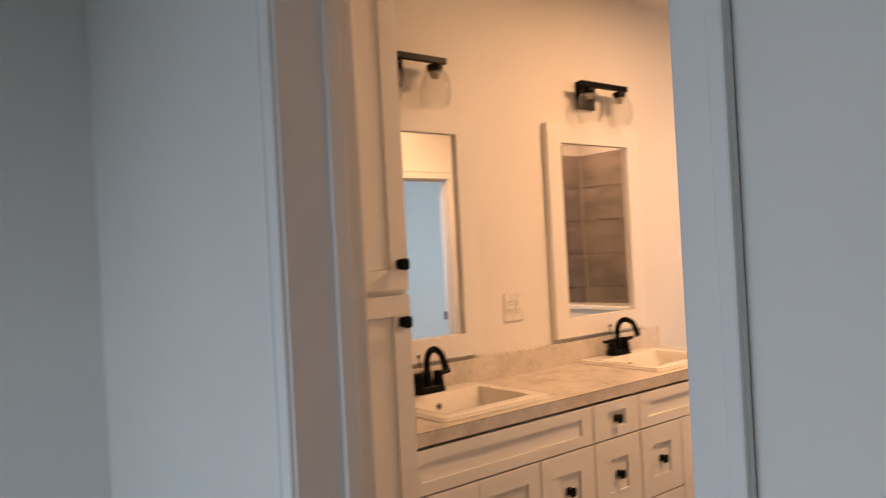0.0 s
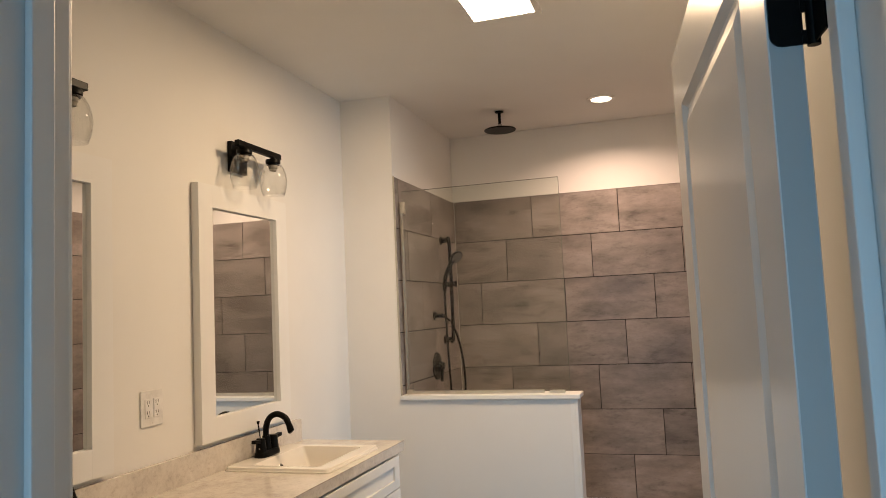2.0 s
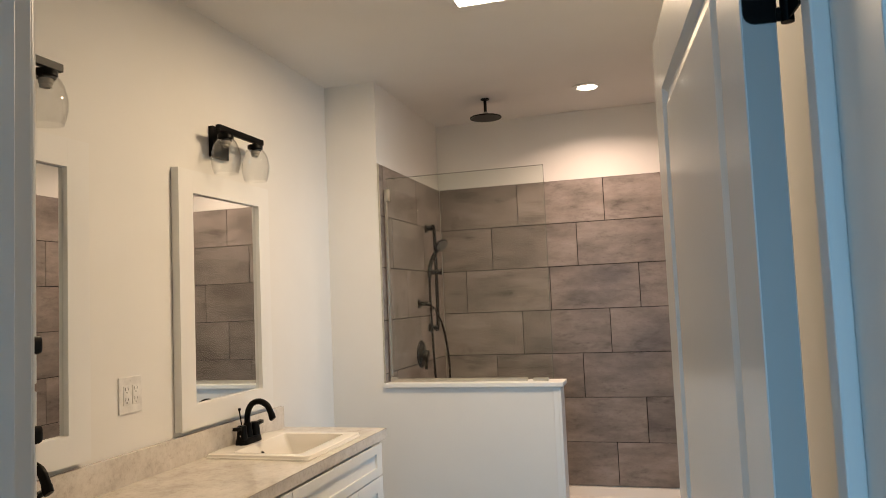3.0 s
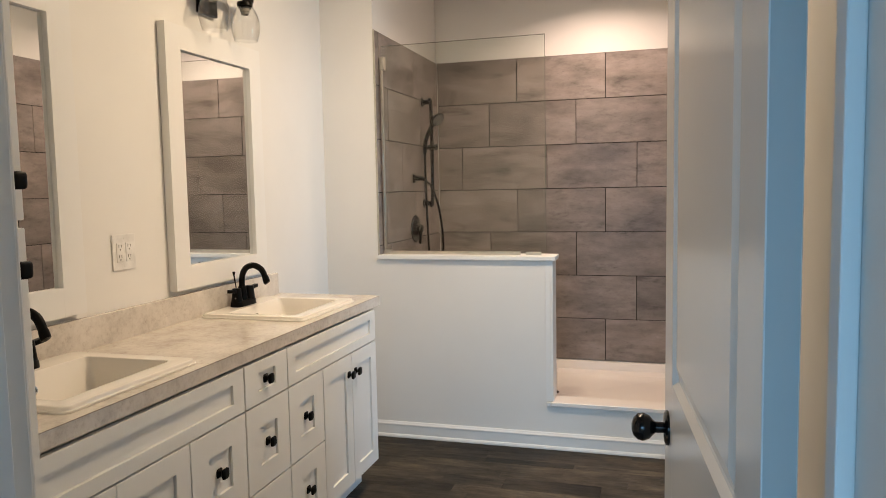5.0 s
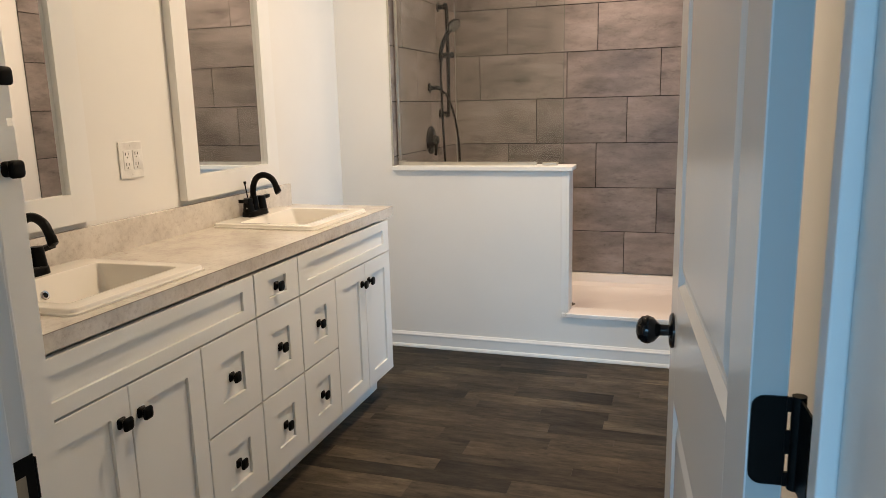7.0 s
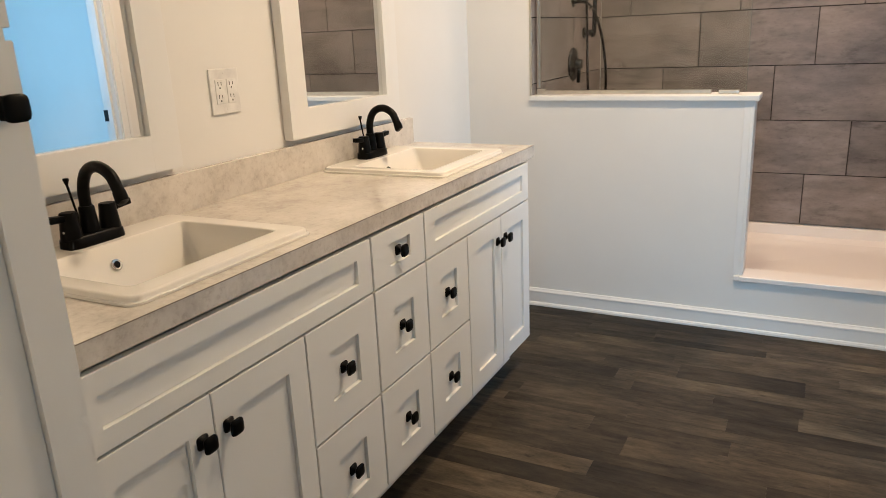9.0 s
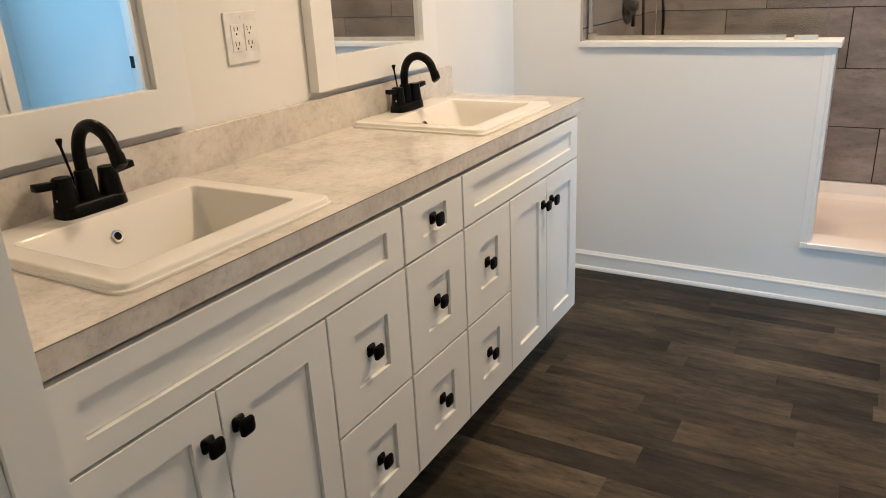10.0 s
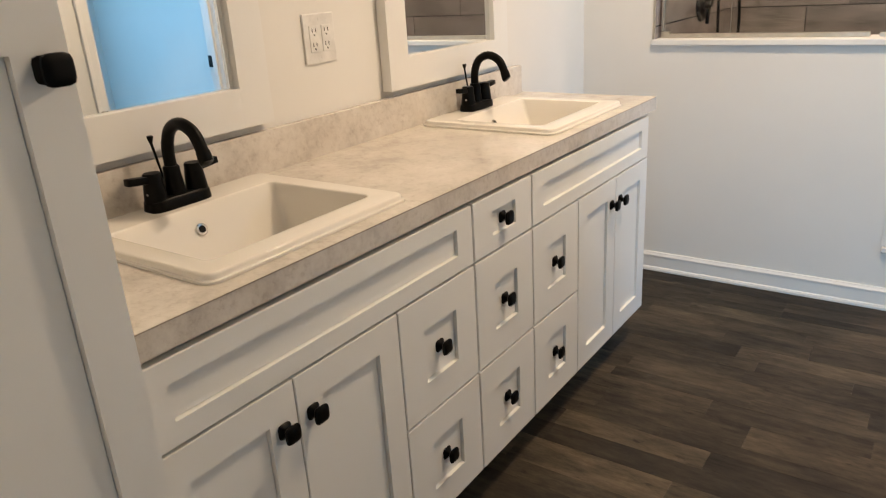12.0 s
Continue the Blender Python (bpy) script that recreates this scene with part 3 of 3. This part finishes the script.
def faucet(y):
    root = thing("faucet", Matrix.Translation((0.092, y - 0.010, COUNTER_Z + 0.0158)), "matte black centre-set basin faucet with two levers", "faucet", "basin faucets")
    base = bmesh.new()
    add_lathe(base, [(0.030, 0), (0.0305, 0.003), (0.0295, 0.022), (0.026, 0.026)], Matrix.Diagonal((0.95, 2.42, 1, 1)), 32, True, 5.0)
    part("base", base, BLACK, root, "", True)
    spout = smooth_points([(-0.004, 0, 0.020), (-0.004, 0, 0.070), (-0.002, 0, 0.125), (0.018, 0, 0.163), (0.055, 0, 0.176), (0.092, 0, 0.160), (0.110, 0, 0.128), (0.116, 0, 0.112)], 7)
    part("spout", add_tube(bmesh.new(), spout, 0.0130, 18), BLACK, root, "high curved spout", True)
    part("spout_base", add_lathe(bmesh.new(), [(0.0225, 0.022), (0.0215, 0.034), (0.0178, 0.070), (0.0172, 0.082), (0.0150, 0.085), (0.0120, 0.0855)], Matrix.Translation((-0.004, 0, 0)), 24), BLACK, root, "", True)
    part("spout_tip", add_tube(bmesh.new(), [(0.112, 0, 0.124), (0.1185, 0, 0.103), (0.121, 0, 0.100)], [0.0142, 0.0150, 0.0130], 18), BLACK, root, "", True)
    for side in (-1, 1):
        body = add_lathe(bmesh.new(), [(0.0245, 0.019), (0.0235, 0.030), (0.0195, 0.066), (0.0188, 0.078), (0.0170, 0.081), (0.0050, 0.0815)], Matrix.Translation((0, side * 0.0508, 0)), 24)
        handle = part("handle", body, BLACK, root, "", True)
        if side < 0:
            part("index_dot", add_lathe(bmesh.new(), [(0.0030, 0), (0.0030, 0.0010), (0.0016, 0.0014)], Matrix.Translation((0.006, -0.0508 - 0.0212, 0.040)) @ Matrix.Rotation(radians(84), 4, "X"), 12), CHROME, handle, "small silver index dot", True)
        lever = bmesh.new()
        add_box(lever, -0.010, 0.010, 0.0, 0.050, -0.0075, 0.0075, 0.002)
        part("lever", lever, BLACK, handle, "", True, Matrix.Translation((0.001, side * 0.060, 0.069)) @ Matrix.Rotation(radians(0 if side > 0 else 180), 4, "Z") @ Matrix.Rotation(radians(6), 4, "X"))
    part("lift_rod", add_tube(bmesh.new(), [(-0.024, -0.004, 0.015), (-0.027, -0.010, 0.075), (-0.031, -0.018, 0.136)], [0.0025, 0.0025, 0.0030], 10), BLACK, root, "", True)
    part("lift_knob", add_lathe(bmesh.new(), [(0.003, 0), (0.0045, 0.003), (0.0068, 0.012), (0.0060, 0.015)], Matrix.Translation((-0.031, -0.018, 0.134)), 14), BLACK, root, "", True)
    return root


for y in SINKS:
    sink(y)
    faucet(y)


def framed_mirror(y):
    root = thing("wall_mirror", Matrix.Translation((0.002, y, 1.033)), "rectangular wall mirror in a wide flat white frame", "mirror", "mirrors over the basins")
    w, h, f, t = 0.346, 1.036, 0.093, 0.034
    for name, y0, y1, z0, z1 in (("frame_stile", -w, -w + f, 0, h), ("frame_stile", w - f, w, 0, h), ("frame_rail", -w + f, w - f, 0, f), ("frame_rail", -w + f, w - f, h - f, h)):
        part(name, box(0, t, y0, y1, z0, z1, 0.0003), TRIM, root)
    # blackened so that the gap round the glass looks shaded
    part("backing", box(0.004, 0.0115, -w + f, w - f, f, h - f), HOLE_SHADE, root, "dark backing board, standing for shade in the gap")
    part("mirror_glass", box(0.012, 0.016, -w + f + 0.0018, w - f - 0.0018, f + 0.0005, h - f - 0.0018), MIRROR, root, "clear silvered glass")
    return root


for y in (0.752, 1.914):
    framed_mirror(y)


def vanity_light(y):
    root = thing("vanity_light", Matrix.Translation((0.002, y, 2.262)), "black two-light vanity fixture with clear glass shades", "wall lamp", "vanity lights")
    part("back_plate", box(0, 0.022, -0.112, 0.010, -0.105, 0.030, 0.002), BLACK, root)
    part("arm", box(0.020, 0.086, -0.058, -0.032, -0.010, 0.010, 0.002), BLACK, root)
    part("bar", box(0.078, 0.100, -0.176, 0.178, -0.012, 0.014, 0.002), BLACK, root)
    for s in (-0.119, 0.119):
        at = Matrix.Translation((0.089, s, -0.012))
        part("socket_cup", add_lathe(bmesh.new(), [(0.010, 0.001), (0.012, -0.006), (0.032, -0.008), (0.034, -0.012), (0.034, -0.026), (0.028, -0.028), (0.028, -0.034), (0.016, -0.036)], at), BLACK, root, "", True)
        part("lamp_holder", add_lathe(bmesh.new(), [(0.021, -0.030), (0.021, -0.048), (0.017, -0.052), (0.017, -0.060), (0.013, -0.062), (0.013, -0.046)], at, 24, False), HOLDER, root, "grey lamp holder", True)
        outer = [(0.0300, -0.028), (0.0400, -0.034), (0.0520, -0.056), (0.0605, -0.086), (0.0625, -0.108), (0.0610, -0.132), (0.0560, -0.156), (0.0505, -0.172)]
        shell = [*outer, (0.0503, -0.1745), (0.0490, -0.1752), (0.0476, -0.1742), *[(r - 0.0022, z) for r, z in outer[::-1]]]
        bm = add_lathe(bmesh.new(), [*shell, shell[0]], at, 40, False)
        bmesh.ops.remove_doubles(bm, verts=bm.verts, dist=0.00005)
        part("shade", bm, SHADE_GLASS, root, "clear glass tumbler shade", True)
    return root


for y in (0.747, 1.938):
    vanity_light(y)

# double outlet between the mirrors
root = thing("power_outlet", Matrix.Translation((0.0005, 1.321, 1.211)), "white double power outlet on the wall", "outlet")
part("cover_plate", box(0, 0.006, -0.058, 0.058, -0.064, 0.064, 0.0025), PLASTIC, root)
for s in (-0.023, 0.023):
    face = part("receptacle", box(0.005, 0.0085, s - 0.0165, s + 0.0165, -0.034, 0.034, 0.0012), PLASTIC, root)
    for z in (-0.018, 0.018):
        # solid dark pieces paint the shade of the plug openings
        for dy, hh in ((-0.0062, 0.0055), (0.0062, 0.0045)):
            part("slot", box(0.0080, 0.0088, s + dy - 0.0011, s + dy + 0.0011, z - hh + 0.004, z + hh + 0.004), HOLE_SHADE, face)
        part("ground_hole", add_lathe(bmesh.new(), [(0.0026, 0), (0.0026, 0.0008)], Matrix.Translation((0.0080, s, z - 0.008)) @ Matrix.Rotation(radians(90), 4, "Y"), 12), HOLE_SHADE, face)
for z in (-0.050, 0.050):
    part("screw", add_lathe(bmesh.new(), [(0.003, 0), (0.003, 0.0008), (0.001, 0.0012)], Matrix.Translation((0.006, 0, z)) @ Matrix.Rotation(radians(90), 4, "Y"), 12), PLASTIC, root, "", True)

# ---- bathroom door, open inwards ----
DOOR_W, DOOR_T, DOOR_H = 0.863, 0.034, 2.025
hinge_at = Vector((1.9550, -0.093, 0.010))
swing = Matrix.Translation(hinge_at) @ Matrix.Rotation(radians(5.15), 4, "Z")
door = tagged(thing("door_1", swing, "white two-panel interior door standing open", "door"), kind="structure")


def panel_door(parent):
    """A leaf along y with two sunk, bordered panels on both faces; its hinge edge is at y = 0 and its faces at x = 0 and -DOOR_T."""
    ys = [0, 0.120, DOOR_W - 0.130, DOOR_W]
    zs = [0, 0.235, 0.775, 1.010, 1.895, DOOR_H]
    bm = bmesh.new()
    for i in (0, 2):
        add_box(bm, -DOOR_T, 0, ys[i], ys[i + 1], 0, DOOR_H, 0.0015)
    for j in (0, 2, 4):
        add_box(bm, -DOOR_T, 0, ys[1], ys[2], zs[j], zs[j + 1])
    part("leaf", bm, DOOR, parent)
    # thin strip, a darker grey than the rest of the leaf
    part("hinge_edge", box(-DOOR_T + 0.0016, -0.0016, -0.0006, 0.0004, 0.003, DOOR_H - 0.003), EDGE_GREY, parent, "grey strip on the hinge edge")
    for j in (1, 3):
        bm = bmesh.new()
        y0, y1, z0, z1 = ys[1], ys[2], zs[j], zs[j + 1]
        for side in (0, 1):
            steps = ((0.0, 0.0005), (0.005, 0.005), (0.011, 0.0105), (0.018, 0.0110), (0.020, 0.0105), (0.046, 0.0025), (0.050, 0.0015))
            rings = []
            for inset, deep in steps:
                x = -deep if side else -DOOR_T + deep
                rings.append([Vector((x, y0 + inset, z0 + inset)), Vector((x, y1 - inset, z0 + inset)), Vector((x, y1 - inset, z1 - inset)), Vector((x, y0 + inset, z1 - inset))])
            add_loft(bm, rings, False)
            bm.faces.new([bm.verts.new(p) for p in rings[-1]])
        part("panel", bm, DOOR, parent)


panel_door(door)
for side, x in ((-1, -DOOR_T), (1, 0.0)):
    m = Matrix.Translation((x, DOOR_W - 0.064, 0.903)) @ Matrix.Rotation(radians(90 * side), 4, "Y")
    knob = part("door_knob", add_lathe(bmesh.new(), [(0.011, 0.004), (0.0115, 0.026), (0.016, 0.031), (0.025, 0.039), (0.0290, 0.051), (0.0265, 0.062), (0.019, 0.070), (0.007, 0.074)], m, 28), GLOSS_BLACK, door, "round gloss black door knob", True)
    part("rose", add_lathe(bmesh.new(), [(0.036, 0.0), (0.036, 0.004), (0.030, 0.008), (0.012, 0.010)], m, 28), GLOSS_BLACK, knob, "", True)
part("latch_plate", box(-DOOR_T + 0.006, -0.006, DOOR_W, DOOR_W + 0.0015, 0.875, 0.931), BLACK, door, "black latch plate")
for z in (0.245, 1.004, 1.753):
    bm = bmesh.new()
    ring = []
    for sy, sz, a0 in ((1, 1, 0), (-1, 1, 90), (-1, -1, 180), (1, -1, 270)):
        r = 0.012 if sy < 0 else 0.001
        for k in range(5):
            a = radians(a0 + 90 * k / 4)
            ring.append((-0.0160 + sy * (0.0160 - r) + r * math.cos(a), z + 0.0445 + sz * (0.0445 - r) + r * math.sin(a)))
    add_loft(bm, [[Vector((u, y, v)) for u, v in ring] for y in (-0.003, 0.0005)])
    leaf = part("hinge", bm, BLACK, door, "matte black butt hinge")
    part("knuckle", add_tube(bmesh.new(), [(0.0090, -0.004, z - 0.002), (0.0090, -0.004, z + 0.091)], 0.0065, 14), BLACK, leaf, "", True)
    for t0, t1 in ((0.0, 0.014), (0.033, 0.056), (0.075, 0.089)):
        part("hinge_tab", box(-0.0015, 0.006, -0.0045, -0.0015, z + t0, z + t1), BLACK, leaf)
    part("jamb_leaf", box(0.0085, 0.0105, -0.046, -0.006, z, z + 0.089), BLACK, leaf)

# ---- shower ----
root = thing("shower_pan", Matrix.Translation((0, 0, 0.200)), "white acrylic shower pan with a raised threshold", "shower pan")
bm = bmesh.new()
px0, px1, py0, py1 = TILE_L, EAST - 0.006, FACE - 0.018, BACK


def pan_ring(ix, iy0, iy1, z):
    return [Vector((px0 + ix, py0 + iy0, z)), Vector((px1 - ix, py0 + iy0, z)), Vector((px1 - ix, py1 - iy1, z)), Vector((px0 + ix, py1 - iy1, z))]


FRONT = 0.125
pan = [(0, FRONT, 0, -0.190), (0, FRONT, 0, 0.003), (0.012, FRONT + 0.006, 0.012, 0.005), (0.028, FRONT + 0.025, 0.028, 0.001), (0.045, FRONT + 0.060, 0.045, -0.050), (0.120, FRONT + 0.120, 0.120, -0.062), (0.80, 0.58, 0.58, -0.075)]
add_loft(bm, [pan_ring(*row) for row in pan], True)
part("basin", bm, ACRYLIC, root)
part("threshold", box(1.2885, px1, py0, py0 + FRONT + 0.012, 0.037, 0.060, 0.004, segments=3), ACRYLIC, root)
part("drain", add_lathe(bmesh.new(), [(0.05, 0), (0.05, 0.003), (0.045, 0.004)], Matrix.Translation((1.2, 3.65, -0.0755)), 28), CHROME, root, "", True)

part("threshold_end", box(1.266, 1.2884, py0, FACE - 0.0003, 0.037, 0.060, 0.003), ACRYLIC, root)
part("inner_wall", box(px0, px1, FACE + 0.126, py0 + FRONT + 0.026, -0.005, 0.036, 0.003), ACRYLIC, root)

root = thing("shower_screen", Matrix.Translation((0, FACE + 0.060, 1.046)), "fixed clear glass shower screen on the half wall", "shower screen")
pane = part("glass_pane", box(0.345, 1.258, -0.005, 0.005, 0.010, 1.165, 0.001), GLASS, root, "clear glass pane")
for a in ((0.345, 1.2585, -0.0048, 0.0048, 1.1651, 1.1668), (1.2581, 1.2598, -0.0048, 0.0048, 0.010, 1.1668)):
    part("polished_edge", box(*a), GLASS_EDGE, pane, "polished greenish glass edge")
part("bottom_channel", box(0.360, 1.120, -0.011, 0.011, 0.0005, 0.018, 0.002), NICKEL, root, "brushed metal channel")
part("side_channel", box(0.334, 0.346, -0.011, 0.011, 0.03, 1.05, 0.002), NICKEL, root, "brushed metal channel")
part("clamp", box(1.150, 1.232, -0.013, 0.013, 0.0005, 0.016, 0.002), NICKEL, root)
part("clamp", box(0.334, 0.372, -0.013, 0.013, 0.0005, 0.026, 0.002), NICKEL, root)
part("clamp", box(0.334, 0.362, -0.014, 0.014, 1.035, 1.105, 0.002), NICKEL, root)

root = thing("hand_shower", Matrix.Translation((TILE_L, 3.848, 1.315)), "dark metal hand shower on a slide bar with a hose", "hand shower")
for z in (0.0, 0.672):
    part("bracket", add_tube(bmesh.new(), [(0, 0, z), (0.006, 0, z), (0.008, 0, z), (0.050, 0, z), (0.062, 0, z)], [0.030, 0.030, 0.016, 0.015, 0.016], 18), BRONZE, root, "", True)
part("slide_bar", add_tube(bmesh.new(), smooth_points([(0.042, 0, -0.014), (0.058, 0, 0.006), (0.062, 0, 0.20), (0.062, 0, 0.46), (0.058, 0, 0.666), (0.042, 0, 0.686)], 6), 0.0120, 16), BRONZE, root, "", True)
part("slider", add_tube(bmesh.new(), [(0.014, -0.046, 0.370), (0.022, -0.042, 0.371), (0.062, -0.006, 0.372), (0.082, 0.004, 0.373), (0.084, 0.005, 0.373), (0.096, 0.011, 0.373)], [0.013, 0.017, 0.018, 0.017, 0.021, 0.019], 16), BRONZE, root, "", True)
part("handle", add_tube(bmesh.new(), smooth_points([(0.030, -0.052, 0.330), (0.034, -0.052, 0.400), (0.058, -0.050, 0.470), (0.100, -0.045, 0.535)], 6), 0.0140, 14), BRONZE, root, "", True)
head_m = Matrix.Translation((0.118, -0.045, 0.552)) @ Matrix.Rotation(radians(-30), 4, "Z") @ Matrix.Rotation(radians(128), 4, "Y")
spray = part("spray_head", add_lathe(bmesh.new(), [(0.014, -0.030), (0.032, -0.016), (0.047, -0.003), (0.049, 0.004), (0.046, 0.009), (0.018, 0.010)], head_m, 28), BRONZE, root, "", True)
part("spray_face", add_lathe(bmesh.new(), [(0.041, 0.0095), (0.041, 0.0115), (0.028, 0.0120), (0.010, 0.0115)], head_m, 28), plain("grey_spray_face", (0.16, 0.16, 0.16), 0.4), spray, "grey spray face", True)
part("supply_elbow", add_tube(bmesh.new(), [(0, -0.205, 0.165), (0.006, -0.205, 0.165), (0.008, -0.205, 0.165), (0.050, -0.205, 0.165), (0.070, -0.198, 0.158)], [0.030, 0.030, 0.014, 0.014, 0.012], 18), BRONZE, root, "", True)
part("hose_collar", add_tube(bmesh.new(), [(0.086, -0.178, 0.128), (0.091, -0.170, 0.116)], 0.0105, 12), CHROME, root, "chrome hose collar", True)
hose = smooth_points([(0.070, -0.198, 0.158), (0.104, -0.150, 0.100), (0.128, -0.080, -0.04), (0.140, -0.040, -0.25), (0.130, -0.05, -0.46), (0.095, -0.06, -0.56), (0.058, -0.06, -0.46), (0.042, -0.058, -0.22), (0.034, -0.055, 0.05), (0.030, -0.053, 0.22), (0.030, -0.052, 0.335)], 9)
part("hose", add_tube(bmesh.new(), hose, 0.0075, 10), BRONZE, root, "flexible dark hose", True)

root = thing("shower_valve", Matrix.Translation((TILE_L, 3.646, 1.155)), "round dark shower valve trim with a lever", "shower valve")
turn = Matrix.Rotation(radians(90), 4, "Y")
part("plate", add_lathe(bmesh.new(), [(0.088, 0), (0.088, 0.004), (0.082, 0.011), (0.044, 0.015), (0.038, 0.020)], turn, 36), BRONZE, root, "", True)
part("hub", add_lathe(bmesh.new(), [(0.026, 0.012), (0.026, 0.045), (0.022, 0.052), (0.008, 0.054)], turn, 24), BRONZE, root, "", True)
part("lever", box(0.030, 0.046, -0.010, 0.010, -0.100, 0.0, 0.004), BRONZE, root, "", True, Matrix.Rotation(radians(-14), 4, "X"))

root = thing("rain_shower_head", Matrix.Translation((0.825, 3.64, CEIL)), "round dark rain shower head hanging from the ceiling", "shower head")
part("flange", add_lathe(bmesh.new(), [(0.028, 0), (0.028, -0.006), (0.012, -0.012)], Matrix(), 24), BLACK, root, "", True)
part("arm", add_tube(bmesh.new(), [(0, 0, -0.004), (0, 0, -0.10)], 0.010, 16), BLACK, root, "", True)
part("collar", add_lathe(bmesh.new(), [(0.012, -0.084), (0.0145, -0.088), (0.0145, -0.104), (0.018, -0.112)], Matrix(), 20), CHROME, root, "", True)
part("disc", add_lathe(bmesh.new(), [(0.016, -0.100), (0.060, -0.112), (0.100, -0.118), (0.102, -0.122), (0.100, -0.126), (0.020, -0.127)], Matrix(), 40), BLACK, root, "", True)

root = thing("robe_hook", Matrix.Translation((EAST - 0.010, 3.95, 1.095)), "small dark metal hook on the tiled wall", "hook")
part("plate", box(-0.008, 0, -0.024, 0.024, -0.040, 0.040, 0.003), BRONZE, root)
part("peg", add_tube(bmesh.new(), [(-0.006, 0, 0), (-0.040, 0, 0.002), (-0.050, 0, 0.016)], [0.010, 0.010, 0.009], 14), BRONZE, root, "", True)

# ---- ceiling lights ----
root = thing("ceiling_light", Matrix.Translation((1.205, 1.965, CEIL)), "square white flat panel ceiling light, switched on", "ceiling light")
part("housing", slab_with_holes(-0.158, 0.158, -0.158, 0.158, -0.022, 0, [(-0.133, 0.133, -0.133, 0.133)]), PLASTIC, root)
part("diffuser", box(-0.133, 0.133, -0.133, 0.133, -0.018, -0.002), DIFFUSER, root, "glowing white diffuser")
root = thing("recessed_light", Matrix.Translation((1.474, 3.633, CEIL)), "round white recessed shower light, switched on", "recessed light")
part("trim_ring", add_lathe(bmesh.new(), [(0.060, 0), (0.088, 0), (0.088, -0.005), (0.066, -0.009), (0.060, -0.004), (0.060, 0)], Matrix(), 36, False), PLASTIC, root, "", True)
part("lens", add_lathe(bmesh.new(), [(0.062, -0.001), (0.062, -0.005), (0.03, -0.007)], Matrix(), 32), DIFFUSER, root, "glowing lens", True)

# ---- tiles, each on its wall ----
GROUT_T, TILE_T, LONG, JOINT = 0.003, 0.009, 0.601, 0.0050
TILE_ROWS = [(TILE_TOP - (k + 1) * ROW, TILE_TOP - k * ROW) for k in range(7)]
TILE_ROWS[6] = (0.206, TILE_ROWS[6][1])
tile_meshes = {}


def tile_mesh(w, h):
    key = (round(w, 3), round(h, 3))
    if key not in tile_meshes:
        bm = box(0, w, 0, TILE_T, 0, h, 0.0009, segments=1)
        bmesh.ops.recalc_face_normals(bm, faces=bm.faces)
        data = bpy.data.meshes.new("tile")
        bm.to_mesh(data)
        bm.free()
        data.materials.append(TILE)
        tile_meshes[key] = data
    return tile_meshes[key]


def tile_field(wall, m, width, starts):
    """Tiles over a width of wall. m: local x along the wall, y out of it; starts: where a joint falls in each of three rows."""
    back = add_box(bmesh.new(), 0, width, -0.001, GROUT_T, 0.206, TILE_TOP)
    part("grout", back, GROUT, wall, "dark grout", False, m)
    for r, (z0, z1) in enumerate(TILE_ROWS):
        x = starts[r % 3] - LONG * math.ceil(starts[r % 3] / LONG)
        while x < width:
            a, b = max(x, 0), min(x + LONG, width)
            if b - a > 0.012:
                ob = new("tile", tile_mesh(b - a - JOINT, z1 - z0 - JOINT))
                ob.parent = wall
                jut = random.uniform(-0.0006, 0.0006)
                ob.matrix_basis = m @ Matrix.Translation((a + JOINT / 2, jut, z0 + JOINT / 2))
            x += LONG


BACK_M = Matrix.Translation((EAST - 0.010, BACK + 0.010, 0)) @ Matrix.Rotation(radians(180), 4, "Z")
tile_field(NORTH_WALL, BACK_M, EAST - 0.010 - TILE_L, [EAST - 0.010 - x for x in (0.896, 0.700, 0.501)])
LEFT_M = Matrix.Translation((TILE_L - 0.010, BACK, 0)) @ Matrix.Rotation(radians(-90), 4, "Z")
tile_field(RETURN, LEFT_M, BACK - FACE - 0.002, [BACK - y for y in (3.667, 3.195, 3.43)])
RIGHT_M = Matrix.Translation((EAST, 2.835, 0)) @ Matrix.Rotation(radians(90), 4, "Z")
tile_field(EAST_WALL, RIGHT_M, BACK - 2.835, [0.36, 0.16, 0.56])
structure("tile_edge_trim", box(TILE_L - 0.010, TILE_L + 0.001, FACE - 0.002, FACE + 0.003, 1.046, TILE_TOP, 0.0008), NICKEL, "thin metal edge of the shower tiles", "trim")

# ---- floor planks ----
floor_root = tagged(new("floor"), "dark brown wood-look vinyl plank floor", "floor", "", "structure")
y = -0.319
while y < FACE + 0.02:
    strip = random.choice((0.062, 0.078, 0.092, 0.092, 0.125))
    x = -random.uniform(0.05, 0.85)
    while x < EAST + 0.01:
        long = random.choice((0.30, 0.46, 0.61, 0.76, 0.95))
        a, b = max(x, -0.02), min(x + long, EAST + 0.02)
        if b - a > 0.02:
            ob = mesh_object("plank", box(0, b - a - 0.0004, 0, strip - 0.0005, -0.005, 0), PLANK)
            ob.parent = floor_root
            ob.matrix_basis = Matrix.Translation((a, y, random.uniform(-0.0002, 0)))
        x += long
    y += strip
